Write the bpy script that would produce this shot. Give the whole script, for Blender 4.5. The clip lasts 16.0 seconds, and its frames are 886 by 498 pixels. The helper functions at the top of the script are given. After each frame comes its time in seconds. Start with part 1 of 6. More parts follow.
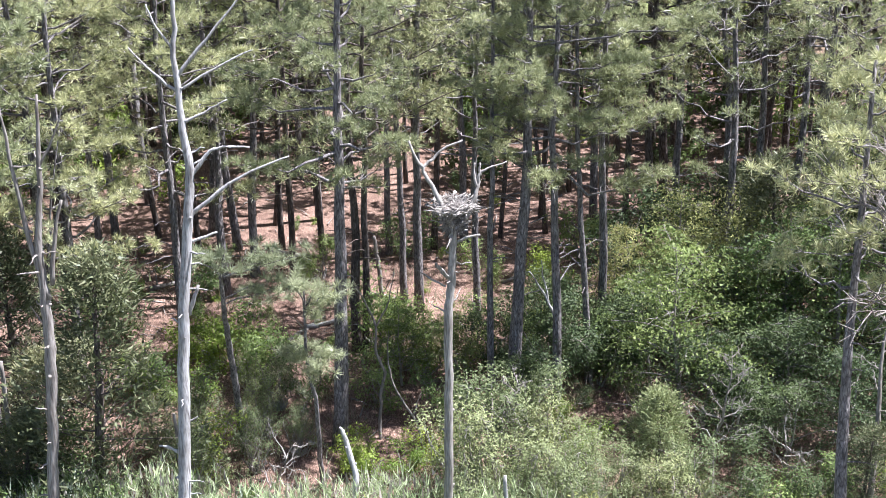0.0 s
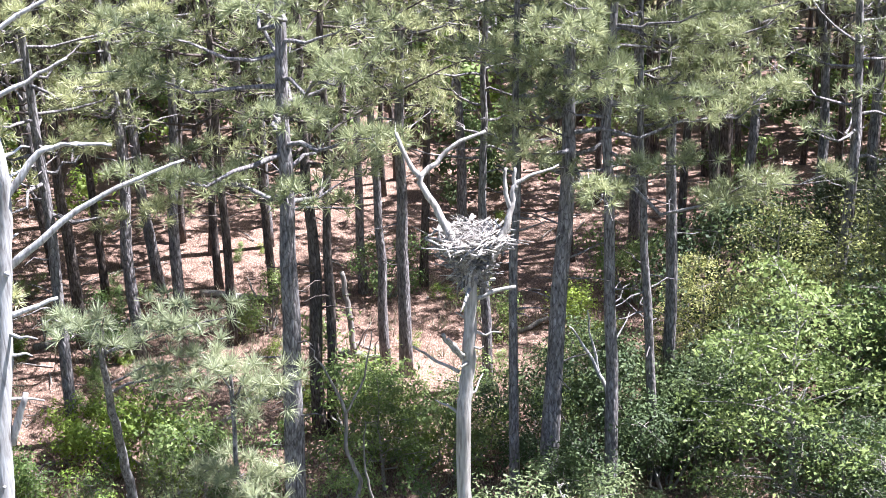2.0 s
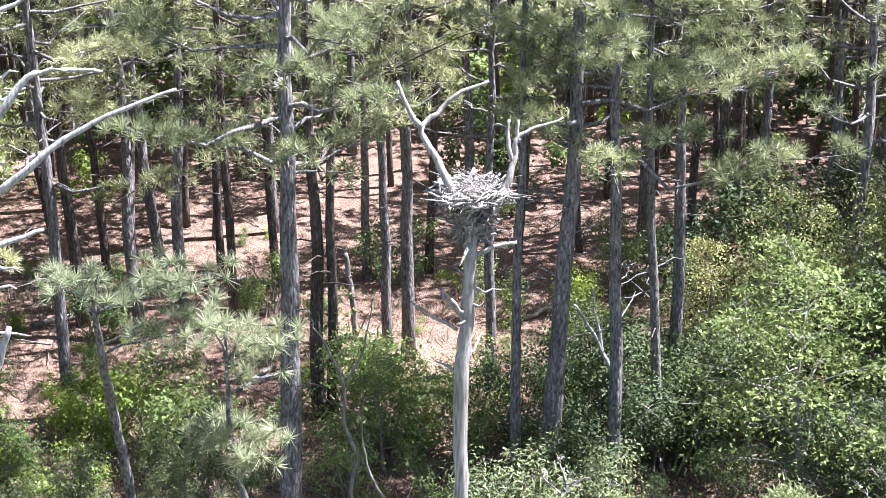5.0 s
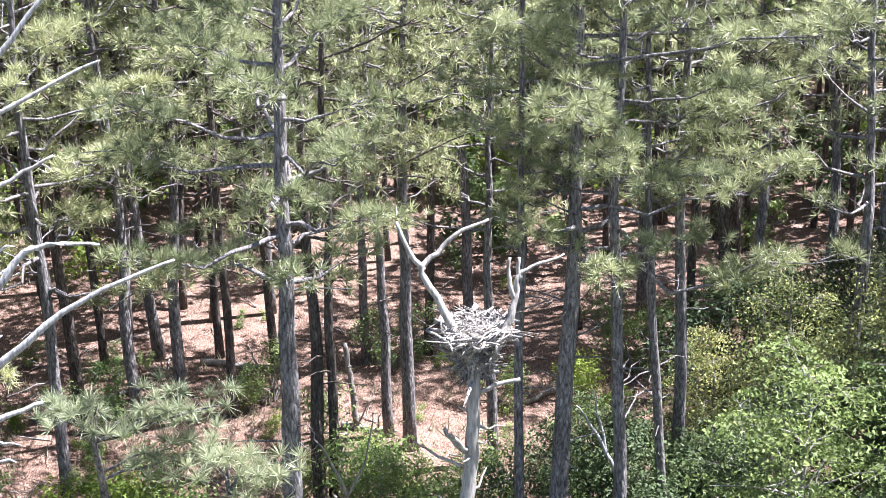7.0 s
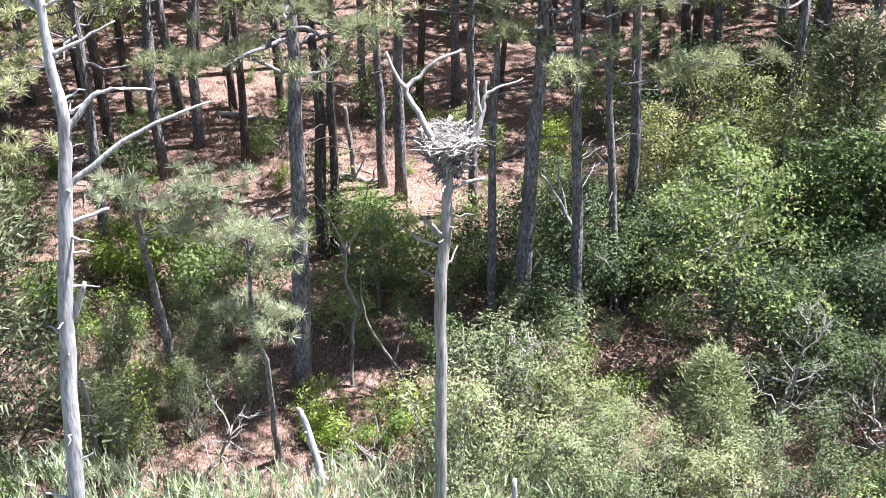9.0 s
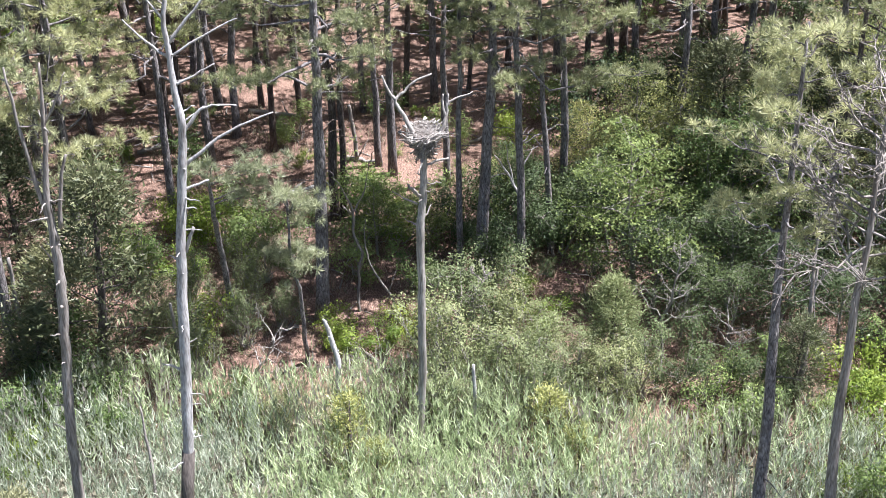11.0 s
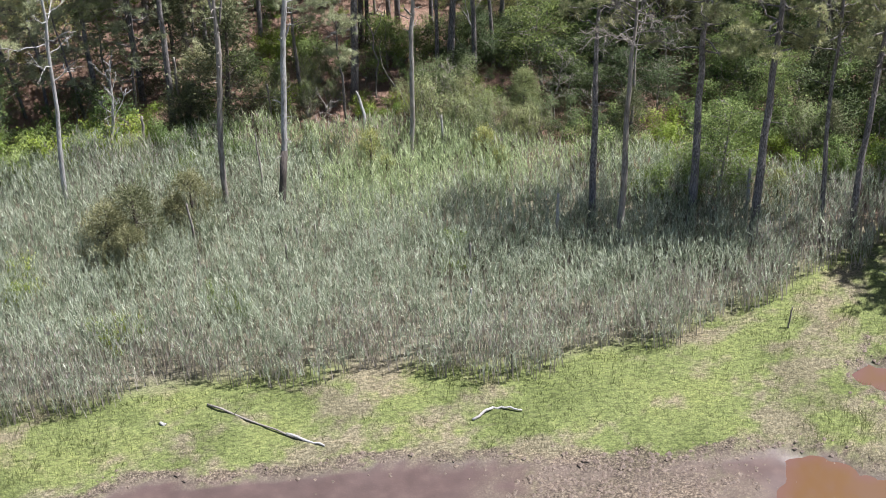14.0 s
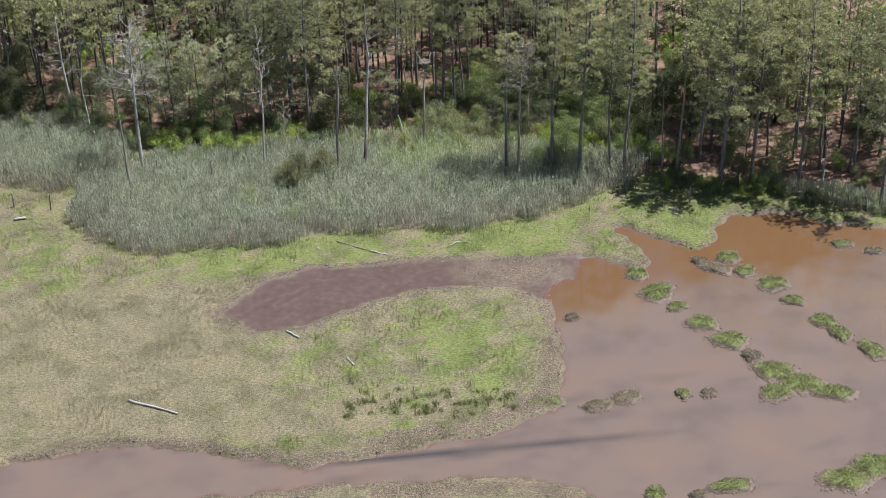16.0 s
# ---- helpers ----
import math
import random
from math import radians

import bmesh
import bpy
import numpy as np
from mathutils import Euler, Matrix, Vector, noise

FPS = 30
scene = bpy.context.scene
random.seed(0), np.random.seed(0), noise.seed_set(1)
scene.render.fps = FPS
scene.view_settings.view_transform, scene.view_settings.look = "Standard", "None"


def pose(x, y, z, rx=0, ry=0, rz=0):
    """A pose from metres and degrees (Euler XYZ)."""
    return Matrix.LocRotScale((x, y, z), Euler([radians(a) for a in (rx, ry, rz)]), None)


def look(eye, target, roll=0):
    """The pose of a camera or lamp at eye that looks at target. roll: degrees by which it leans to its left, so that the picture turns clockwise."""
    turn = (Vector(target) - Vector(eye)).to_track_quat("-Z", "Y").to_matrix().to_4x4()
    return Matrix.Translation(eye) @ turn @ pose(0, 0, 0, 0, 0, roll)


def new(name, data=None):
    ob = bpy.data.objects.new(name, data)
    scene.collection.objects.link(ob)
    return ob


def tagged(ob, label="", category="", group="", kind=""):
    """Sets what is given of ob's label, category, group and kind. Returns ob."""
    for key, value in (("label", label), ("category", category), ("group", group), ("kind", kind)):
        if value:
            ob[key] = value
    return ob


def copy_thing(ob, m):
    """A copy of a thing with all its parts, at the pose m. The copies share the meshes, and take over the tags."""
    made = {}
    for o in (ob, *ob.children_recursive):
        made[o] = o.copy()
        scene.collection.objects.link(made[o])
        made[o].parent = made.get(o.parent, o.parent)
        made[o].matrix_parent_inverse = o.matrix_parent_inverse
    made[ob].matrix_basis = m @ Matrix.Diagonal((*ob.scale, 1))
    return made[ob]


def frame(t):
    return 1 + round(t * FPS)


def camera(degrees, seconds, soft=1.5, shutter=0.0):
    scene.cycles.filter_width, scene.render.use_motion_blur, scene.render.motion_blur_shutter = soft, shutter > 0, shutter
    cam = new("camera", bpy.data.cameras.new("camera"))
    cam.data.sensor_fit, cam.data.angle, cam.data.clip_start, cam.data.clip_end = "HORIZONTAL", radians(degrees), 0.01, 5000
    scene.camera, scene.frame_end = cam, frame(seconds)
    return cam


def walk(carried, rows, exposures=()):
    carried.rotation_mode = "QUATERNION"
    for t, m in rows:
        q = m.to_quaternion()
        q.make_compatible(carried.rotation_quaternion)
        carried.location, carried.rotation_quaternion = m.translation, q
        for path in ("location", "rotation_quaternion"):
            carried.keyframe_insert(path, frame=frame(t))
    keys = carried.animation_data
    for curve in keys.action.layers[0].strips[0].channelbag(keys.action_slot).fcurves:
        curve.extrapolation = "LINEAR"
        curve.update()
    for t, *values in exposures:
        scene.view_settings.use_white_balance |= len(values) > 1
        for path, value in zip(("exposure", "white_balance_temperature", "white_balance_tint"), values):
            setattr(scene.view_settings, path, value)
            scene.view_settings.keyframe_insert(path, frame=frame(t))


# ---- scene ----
SIZE = 0.72          # the plan below is drawn larger than life: everything is brought to this size at the end
cam = camera(30.0, 16.0, soft=0.8)
PATH = [
    (0, (-2.219, -33.003, 21.846), (-0.493, -14.746, 13.863), -1.41),
    (0.25, (-1.805, -29.720, 20.637), (-0.124, -11.481, 12.605), -1.34),
    (0.5, (-1.518, -26.819, 19.536), (0.164, -8.592, 11.476), -1.36),
    (0.75, (-1.443, -24.593, 18.633), (0.319, -6.371, 10.579), -1.50),
    (1, (-1.479, -22.980, 17.940), (0.396, -4.757, 9.913), -1.57),
    (1.25, (-1.505, -21.840, 17.455), (0.461, -3.614, 9.458), -1.46),
    (1.5, (-1.512, -21.075, 17.181), (0.517, -2.844, 9.212), -1.37),
    (1.75, (-1.511, -20.599, 17.101), (0.554, -2.361, 9.158), -1.53),
    (2, (-1.503, -20.325, 17.107), (0.575, -2.080, 9.181), -1.74),
    (2.25, (-1.487, -20.177, 17.092), (0.588, -1.928, 9.174), -1.80),
    (2.5, (-1.468, -20.117, 17.060), (0.598, -1.867, 9.143), -1.76),
    (2.75, (-1.454, -20.118, 17.035), (0.610, -1.868, 9.117), -1.73),
    (3, (-1.440, -20.148, 17.015), (0.624, -1.900, 9.092), -1.68),
    (3.25, (-1.424, -20.181, 16.993), (0.641, -1.939, 9.060), -1.62),
    (3.5, (-1.411, -20.214, 16.950), (0.653, -1.971, 9.016), -1.53),
    (3.75, (-1.408, -20.244, 16.884), (0.654, -1.995, 8.964), -1.45),
    (4, (-1.404, -20.263, 16.859), (0.649, -2.024, 8.915), -1.37),
    (4.25, (-1.390, -20.269, 16.872), (0.642, -2.055, 8.864), -1.29),
    (4.5, (-1.375, -20.269, 16.729), (0.629, -2.036, 8.758), -1.14),
    (4.75, (-1.361, -20.263, 16.453), (0.612, -1.969, 8.614), -0.95),
    (5, (-1.350, -20.245, 16.111), (0.593, -1.868, 8.464), -0.77),
    (5.25, (-1.343, -20.214, 15.766), (0.576, -1.744, 8.336), -0.65),
    (5.5, (-1.340, -20.164, 15.485), (0.564, -1.611, 8.263), -0.63),
    (5.75, (-1.342, -20.092, 15.331), (0.560, -1.477, 8.272), -0.77),
    (6, (-1.350, -19.996, 15.371), (0.569, -1.351, 8.393), -1.09),
    (6.25, (-1.365, -19.869, 15.669), (0.594, -1.242, 8.655), -1.66),
    (6.5, (-1.382, -19.716, 16.243), (0.634, -1.158, 9.065), -2.35),
    (6.75, (-1.364, -19.579, 16.846), (0.668, -1.085, 9.508), -2.26),
    (7, (-1.318, -19.520, 17.401), (0.701, -1.070, 9.950), -1.85),
    (7.25, (-1.266, -19.587, 17.907), (0.736, -1.175, 10.357), -1.82),
    (7.5, (-1.219, -19.776, 18.355), (0.751, -1.467, 10.551), -1.95),
    (7.75, (-1.184, -20.070, 18.744), (0.722, -1.994, 10.401), -1.89),
    (8, (-1.172, -20.463, 19.117), (0.665, -2.705, 10.101), -1.75),
    (8.25, (-1.188, -20.951, 19.512), (0.597, -3.517, 9.876), -1.65),
    (8.5, (-1.215, -21.542, 19.922), (0.531, -4.395, 9.777), -1.49),
    (8.75, (-1.246, -22.239, 20.347), (0.470, -5.314, 9.830), -1.20),
    (9, (-1.334, -22.999, 20.884), (0.397, -6.225, 10.131), -1.12),
    (9.25, (-1.502, -23.815, 21.587), (0.301, -7.130, 10.709), -1.46),
    (9.5, (-1.653, -24.792, 22.331), (0.205, -8.162, 11.377), -1.75),
    (9.75, (-1.776, -25.937, 23.091), (0.113, -9.338, 12.096), -1.92),
    (10, (-1.876, -27.239, 23.868), (0.022, -10.651, 12.858), -1.98),
    (10.25, (-1.960, -28.689, 24.661), (-0.068, -12.098, 13.655), -1.97),
    (10.5, (-2.031, -30.276, 25.470), (-0.159, -13.671, 14.480), -1.90),
    (10.75, (-2.097, -31.988, 26.292), (-0.254, -15.365, 15.325), -1.79),
    (11, (-2.163, -33.815, 27.129), (-0.353, -17.175, 16.182), -1.67),
    (11.25, (-2.235, -35.747, 27.978), (-0.459, -19.095, 17.044), -1.55),
    (11.5, (-2.317, -37.773, 28.841), (-0.573, -21.120, 17.902), -1.47),
    (11.75, (-2.420, -39.881, 29.717), (-0.702, -23.251, 18.740), -1.44),
    (12, (-2.571, -42.059, 30.614), (0.830, -8.972, 8.395), -1.46),
    (12.25, (-2.786, -44.293, 31.538), (0.597, -11.551, 8.810), -1.54),
    (12.5, (-3.018, -46.579, 32.479), (0.357, -14.147, 9.309), -1.60),
    (12.75, (-3.213, -48.911, 33.424), (0.154, -16.551, 10.154), -1.59),
    (13, (-3.342, -51.288, 34.357), (-0.016, -18.872, 11.159), -1.59),
    (13.25, (-3.408, -53.714, 35.263), (-0.173, -21.268, 12.094), -1.67),
    (13.5, (-3.513, -56.238, 36.122), (-0.350, -23.767, 12.978), -1.75),
    (13.75, (-3.754, -59.068, 37.031), (-0.585, -26.527, 13.988), -1.76),
    (14, (-4.107, -63.009, 38.567), (-0.919, -30.358, 15.681), -1.75),
    (14.25, (-4.543, -68.749, 41.218), (-1.388, -35.967, 18.517), -1.78),
    (14.5, (-5.123, -75.926, 44.639), (-2.002, -42.986, 22.161), -1.79),
    (14.75, (-5.893, -84.006, 48.380), (-2.744, -50.883, 26.176), -1.73),
    (15, (-6.721, -92.824, 52.404), (-3.541, -59.514, 30.488), -1.71),
    (15.25, (-7.488, -102.366, 56.771), (-4.330, -68.883, 35.118), -1.79),
    (15.5, (-8.280, -112.853, 61.521), (-5.165, -79.200, 40.125), -1.91),
    (15.75, (-9.200, -124.412, 66.645), (-6.105, -90.584, 45.525), -1.97),
    (16, (-10.202, -136.582, 71.978), (-7.109, -102.575, 51.147), -1.99),
]
EXPOSURES = [(0.0, 2.0, 5850, 15), (1.5, 2.45, 5800, 15), (4.0, 2.44, 5800, 15), (6.5, 2.46, 5800, 15), (7.5, 2.32, 5850, 15), (9.0, 2.22, 5850, 15), (11.5, 1.77, 6060, 15), (12.5, 1.6, 6180, 15), (14.5, 1.13, 6260, 12), (16.0, 0.94, 6320, 10)]
walk(cam, [(t, look(Vector(eye) * SIZE, Vector(target) * SIZE, roll)) for t, eye, target, roll in PATH], EXPOSURES)
# ---------------------------------------------------------------- light
SUN_EL, SUN_AZ = 63.0, 84.0          # degrees; azimuth from +y towards +x
world = bpy.data.worlds.new("sky")
scene.world = world
world.use_nodes = True
wn = world.node_tree.nodes
sky = wn.new("ShaderNodeTexSky")
sky.sky_type = 'NISHITA'
sky.sun_disc = False
sky.sun_elevation = radians(SUN_EL)
sky.sun_rotation = radians(SUN_AZ)
world.node_tree.links.new(sky.outputs[0], wn["Background"].inputs[0])
wn["Background"].inputs[1].default_value = 0.05
sun_data = bpy.data.lights.new("sun", 'SUN')
sun_data.energy = 5.0
sun_data.angle = radians(0.5)
sun_data.color = (1.0, 0.97, 0.94)
sun = new("sun", sun_data)
to_sun = Vector((math.sin(radians(SUN_AZ)) * math.cos(radians(SUN_EL)), math.cos(radians(SUN_AZ)) * math.cos(radians(SUN_EL)), math.sin(radians(SUN_EL))))
sun.matrix_basis = look(to_sun * 200, (0, 0, 0))


# ---------------------------------------------------------------- materials
def material(name, rough=0.8):
    m = bpy.data.materials.new(name)
    m.use_nodes = True
    n = m.node_tree.nodes
    n["Principled BSDF"].inputs["Roughness"].default_value = rough
    n["Principled BSDF"].inputs["Specular IOR Level"].default_value = 0.3
    return m, n, m.node_tree.links, n["Principled BSDF"]


def noise_tex(n, l, scale, detail=4.0, stretch=(1, 1, 1), kind="Object"):
    tc = n.new("ShaderNodeTexCoord")
    mp = n.new("ShaderNodeMapping")
    mp.inputs["Scale"].default_value = stretch
    l.new(tc.outputs[kind], mp.inputs[0])
    t = n.new("ShaderNodeTexNoise")
    t.inputs["Scale"].default_value = scale
    t.inputs["Detail"].default_value = detail
    l.new(mp.outputs[0], t.inputs["Vector"])
    return t


def ramp(n, l, fac, stops):
    r = n.new("ShaderNodeValToRGB")
    e = r.color_ramp.elements
    e[0].position, e[0].color = stops[0][0], (*stops[0][1], 1)
    e[1].position, e[1].color = stops[-1][0], (*stops[-1][1], 1)
    for p, c in stops[1:-1]:
        k = e.new(p)
        k.color = (*c, 1)
    l.new(fac, r.inputs[0])
    return r


def mix(n, l, fac, a, b, blend='MIX'):
    m = n.new("ShaderNodeMix")
    m.data_type, m.blend_type = 'RGBA', blend
    for sock, v in ((m.inputs[0], fac), (m.inputs[6], a), (m.inputs[7], b)):
        if isinstance(v, (int, float)):
            sock.default_value = v
        elif isinstance(v, tuple):
            sock.default_value = (*v, 1)
        else:
            l.new(v, sock)
    return m.outputs[2]


def bump(n, l, height, strength, dist, bsdf):
    b = n.new("ShaderNodeBump")
    b.inputs["Strength"].default_value = strength
    b.inputs["Distance"].default_value = dist
    l.new(height, b.inputs["Height"])
    l.new(b.outputs[0], bsdf.inputs["Normal"])


def bark_material(name, dark, mid, light):
    m, n, l, p = material(name, 0.9)
    a = noise_tex(n, l, 26.0, 6, (1, 1, 0.28))
    b = noise_tex(n, l, 2.2, 3)
    v = n.new("ShaderNodeTexVoronoi")
    v.feature = 'DISTANCE_TO_EDGE'
    v.inputs["Scale"].default_value = 17
    l.new(a.inputs["Vector"].links[0].from_socket, v.inputs["Vector"])
    c = ramp(n, l, a.outputs[0], [(0.3, dark), (0.5, mid), (0.72, light)])
    crack = ramp(n, l, v.outputs["Distance"], [(0.0, (0.35, 0.33, 0.32)), (0.09, (1, 1, 1))])
    col = mix(n, l, 0.8, c.outputs[0], crack.outputs[0], 'MULTIPLY')
    patch = ramp(n, l, b.outputs[0], [(0.35, (0.7, 0.68, 0.66)), (0.65, (1.15, 1.12, 1.1))])
    l.new(mix(n, l, 0.8, col, patch.outputs[0], 'MULTIPLY'), p.inputs["Base Color"])
    bump(n, l, v.outputs["Distance"], 0.9, 0.02, p)
    return m


def wood_material(name, dark, mid, light, along=0.08, vary=0.0):
    m, n, l, p = material(name, 0.75)
    a = noise_tex(n, l, 34.0, 5, (1, 1, along))
    b = noise_tex(n, l, 1.6, 4)
    c = ramp(n, l, a.outputs[0], [(0.25, dark), (0.45, mid), (0.7, light)])
    patch = ramp(n, l, b.outputs[0], [(0.32, (0.62, 0.59, 0.56)), (0.55, (1, 1, 1))])
    o, hsv, mr = n.new("ShaderNodeObjectInfo"), n.new("ShaderNodeHueSaturation"), n.new("ShaderNodeMapRange")
    mr.inputs["To Min"].default_value, mr.inputs["To Max"].default_value = 1 - vary, 1 + vary
    l.new(o.outputs["Random"], mr.inputs["Value"])
    l.new(mr.outputs[0], hsv.inputs["Value"])
    l.new(mix(n, l, 0.75, c.outputs[0], patch.outputs[0], 'MULTIPLY'), hsv.inputs["Color"])
    l.new(hsv.outputs[0], p.inputs["Base Color"])
    bump(n, l, a.outputs[0], 0.5, 0.01, p)
    return m


def leaf_material(name, dark, mid, light, sheer=0.3, rough=0.55, vary=0.25, each=0.34):
    """Leaves and needles: each one its own tone, some light let through."""
    m, n, l, p = material(name, rough)
    g = n.new("ShaderNodeNewGeometry")
    o = n.new("ShaderNodeObjectInfo")
    big = noise_tex(n, l, 0.9, 3)
    add = n.new("ShaderNodeMath")
    add.operation = 'MULTIPLY_ADD'
    l.new(g.outputs["Random Per Island"], add.inputs[0])
    add.inputs[1].default_value = each
    l.new(big.outputs[0], add.inputs[2])
    sub = n.new("ShaderNodeMath")
    sub.operation = 'SUBTRACT'
    l.new(add.outputs[0], sub.inputs[0])
    sub.inputs[1].default_value = each / 2
    c = ramp(n, l, sub.outputs[0], [(0.2, dark), (0.5, mid), (0.8, light)])
    hsv = n.new("ShaderNodeHueSaturation")
    mr = n.new("ShaderNodeMapRange")
    mr.inputs["To Min"].default_value, mr.inputs["To Max"].default_value = 1 - vary, 1 + vary
    l.new(o.outputs["Random"], mr.inputs["Value"])
    l.new(mr.outputs[0], hsv.inputs["Value"])
    mh = n.new("ShaderNodeMapRange")
    mh.inputs["To Min"].default_value, mh.inputs["To Max"].default_value = 0.515, 0.485
    l.new(o.outputs["Random"], mh.inputs["Value"])
    l.new(mh.outputs[0], hsv.inputs["Hue"])
    l.new(c.outputs[0], hsv.inputs["Color"])
    l.new(hsv.outputs[0], p.inputs["Base Color"])
    t = n.new("ShaderNodeBsdfTranslucent")
    l.new(hsv.outputs[0], t.inputs["Color"])
    s = n.new("ShaderNodeMixShader")
    s.inputs[0].default_value = sheer
    l.new(p.outputs[0], s.inputs[1])
    l.new(t.outputs[0], s.inputs[2])
    l.new(s.outputs[0], n["Material Output"].inputs[0])
    return m


BARK = bark_material("pine_bark", (0.068, 0.06, 0.06), (0.185, 0.17, 0.168), (0.33, 0.315, 0.312))
BARK_RED = bark_material("forest_pine_bark", (0.044, 0.034, 0.030), (0.104, 0.084, 0.074), (0.192, 0.164, 0.148))
PALE_WOOD = wood_material("pale_wood", (0.102, 0.085, 0.072), (0.246, 0.225, 0.200), (0.391, 0.365, 0.332))
WHITE_WOOD = wood_material("bleached_wood", (0.107, 0.094, 0.086), (0.295, 0.283, 0.271), (0.443, 0.435, 0.422))
GREY_WOOD = wood_material("weathered_wood", (0.080, 0.068, 0.060), (0.192, 0.168, 0.148), (0.320, 0.296, 0.268))
CHARRED = wood_material("charred_bark", (0.025, 0.021, 0.018), (0.06, 0.05, 0.043), (0.11, 0.095, 0.083))
STICK = wood_material("nest_stick", (0.093, 0.078, 0.064), (0.238, 0.212, 0.187), (0.399, 0.374, 0.340), 0.3, 0.5)
TWIG = wood_material("dead_twig", (0.111, 0.093, 0.081), (0.230, 0.204, 0.178), (0.357, 0.332, 0.306), 0.3)
NEEDLE = leaf_material("pine_needles", (0.126, 0.138, 0.07), (0.306, 0.322, 0.16), (0.52, 0.525, 0.298), 0.38, 0.36)
NEEDLE_YOUNG = leaf_material("young_pine_needles", (0.18, 0.195, 0.11), (0.355, 0.375, 0.22), (0.51, 0.53, 0.34), 0.42, 0.36)
CEDAR = leaf_material("cedar_foliage", (0.035, 0.042, 0.019), (0.091, 0.105, 0.049), (0.189, 0.196, 0.105), 0.25, 0.5)
CEDAR_OLIVE = leaf_material("olive_cedar_foliage", (0.085, 0.09, 0.042), (0.18, 0.185, 0.09), (0.31, 0.31, 0.18), 0.35, 0.5)
CEDAR_GOLD = leaf_material("golden_cedar_foliage", (0.11, 0.122, 0.035), (0.29, 0.305, 0.10), (0.47, 0.47, 0.19), 0.35, 0.5)
LEAF = leaf_material("shrub_leaves", (0.065, 0.098, 0.03), (0.165, 0.228, 0.07), (0.30, 0.375, 0.135), 0.42, 0.62)
LEAF_BRIGHT = leaf_material("bright_shrub_leaves", (0.096, 0.144, 0.020), (0.208, 0.280, 0.044), (0.320, 0.384, 0.088), 0.4, 0.45)
LEAF_SUN = leaf_material("sunlit_tree_leaves", (0.062, 0.092, 0.024), (0.145, 0.195, 0.056), (0.275, 0.325, 0.112), 0.42, 0.55)
LEAF_GREY = leaf_material("grey_green_shrub_leaves", (0.105, 0.128, 0.052), (0.218, 0.248, 0.108), (0.335, 0.365, 0.185), 0.38, 0.55)
# leaf colour darkened to carry the shade of the hollow and wood edge
LEAF_SHADED = leaf_material("shaded_shrub_leaves", (0.028, 0.046, 0.017), (0.07, 0.10, 0.036), (0.13, 0.165, 0.07), 0.3, 0.6, each=0.2)
REED = leaf_material("reed_blades", (0.195, 0.232, 0.145), (0.46, 0.505, 0.355), (0.73, 0.76, 0.605), 0.42, 0.32, each=0.8)
REED_FRESH = leaf_material("fresh_reed_blades", (0.17, 0.225, 0.11), (0.35, 0.425, 0.225), (0.57, 0.635, 0.40), 0.44, 0.34, each=0.7)
REED_TAN = leaf_material("dry_reed_stems", (0.188, 0.161, 0.139), (0.315, 0.281, 0.244), (0.420, 0.383, 0.338), 0.25, 0.6)
GRASS = leaf_material("marsh_grass", (0.082, 0.099, 0.032), (0.120, 0.140, 0.046), (0.17, 0.19, 0.074), 0.4, 0.75)
GRASS_TAN = leaf_material("dry_marsh_grass", (0.144, 0.132, 0.081), (0.221, 0.203, 0.131), (0.306, 0.284, 0.194), 0.4, 0.6)


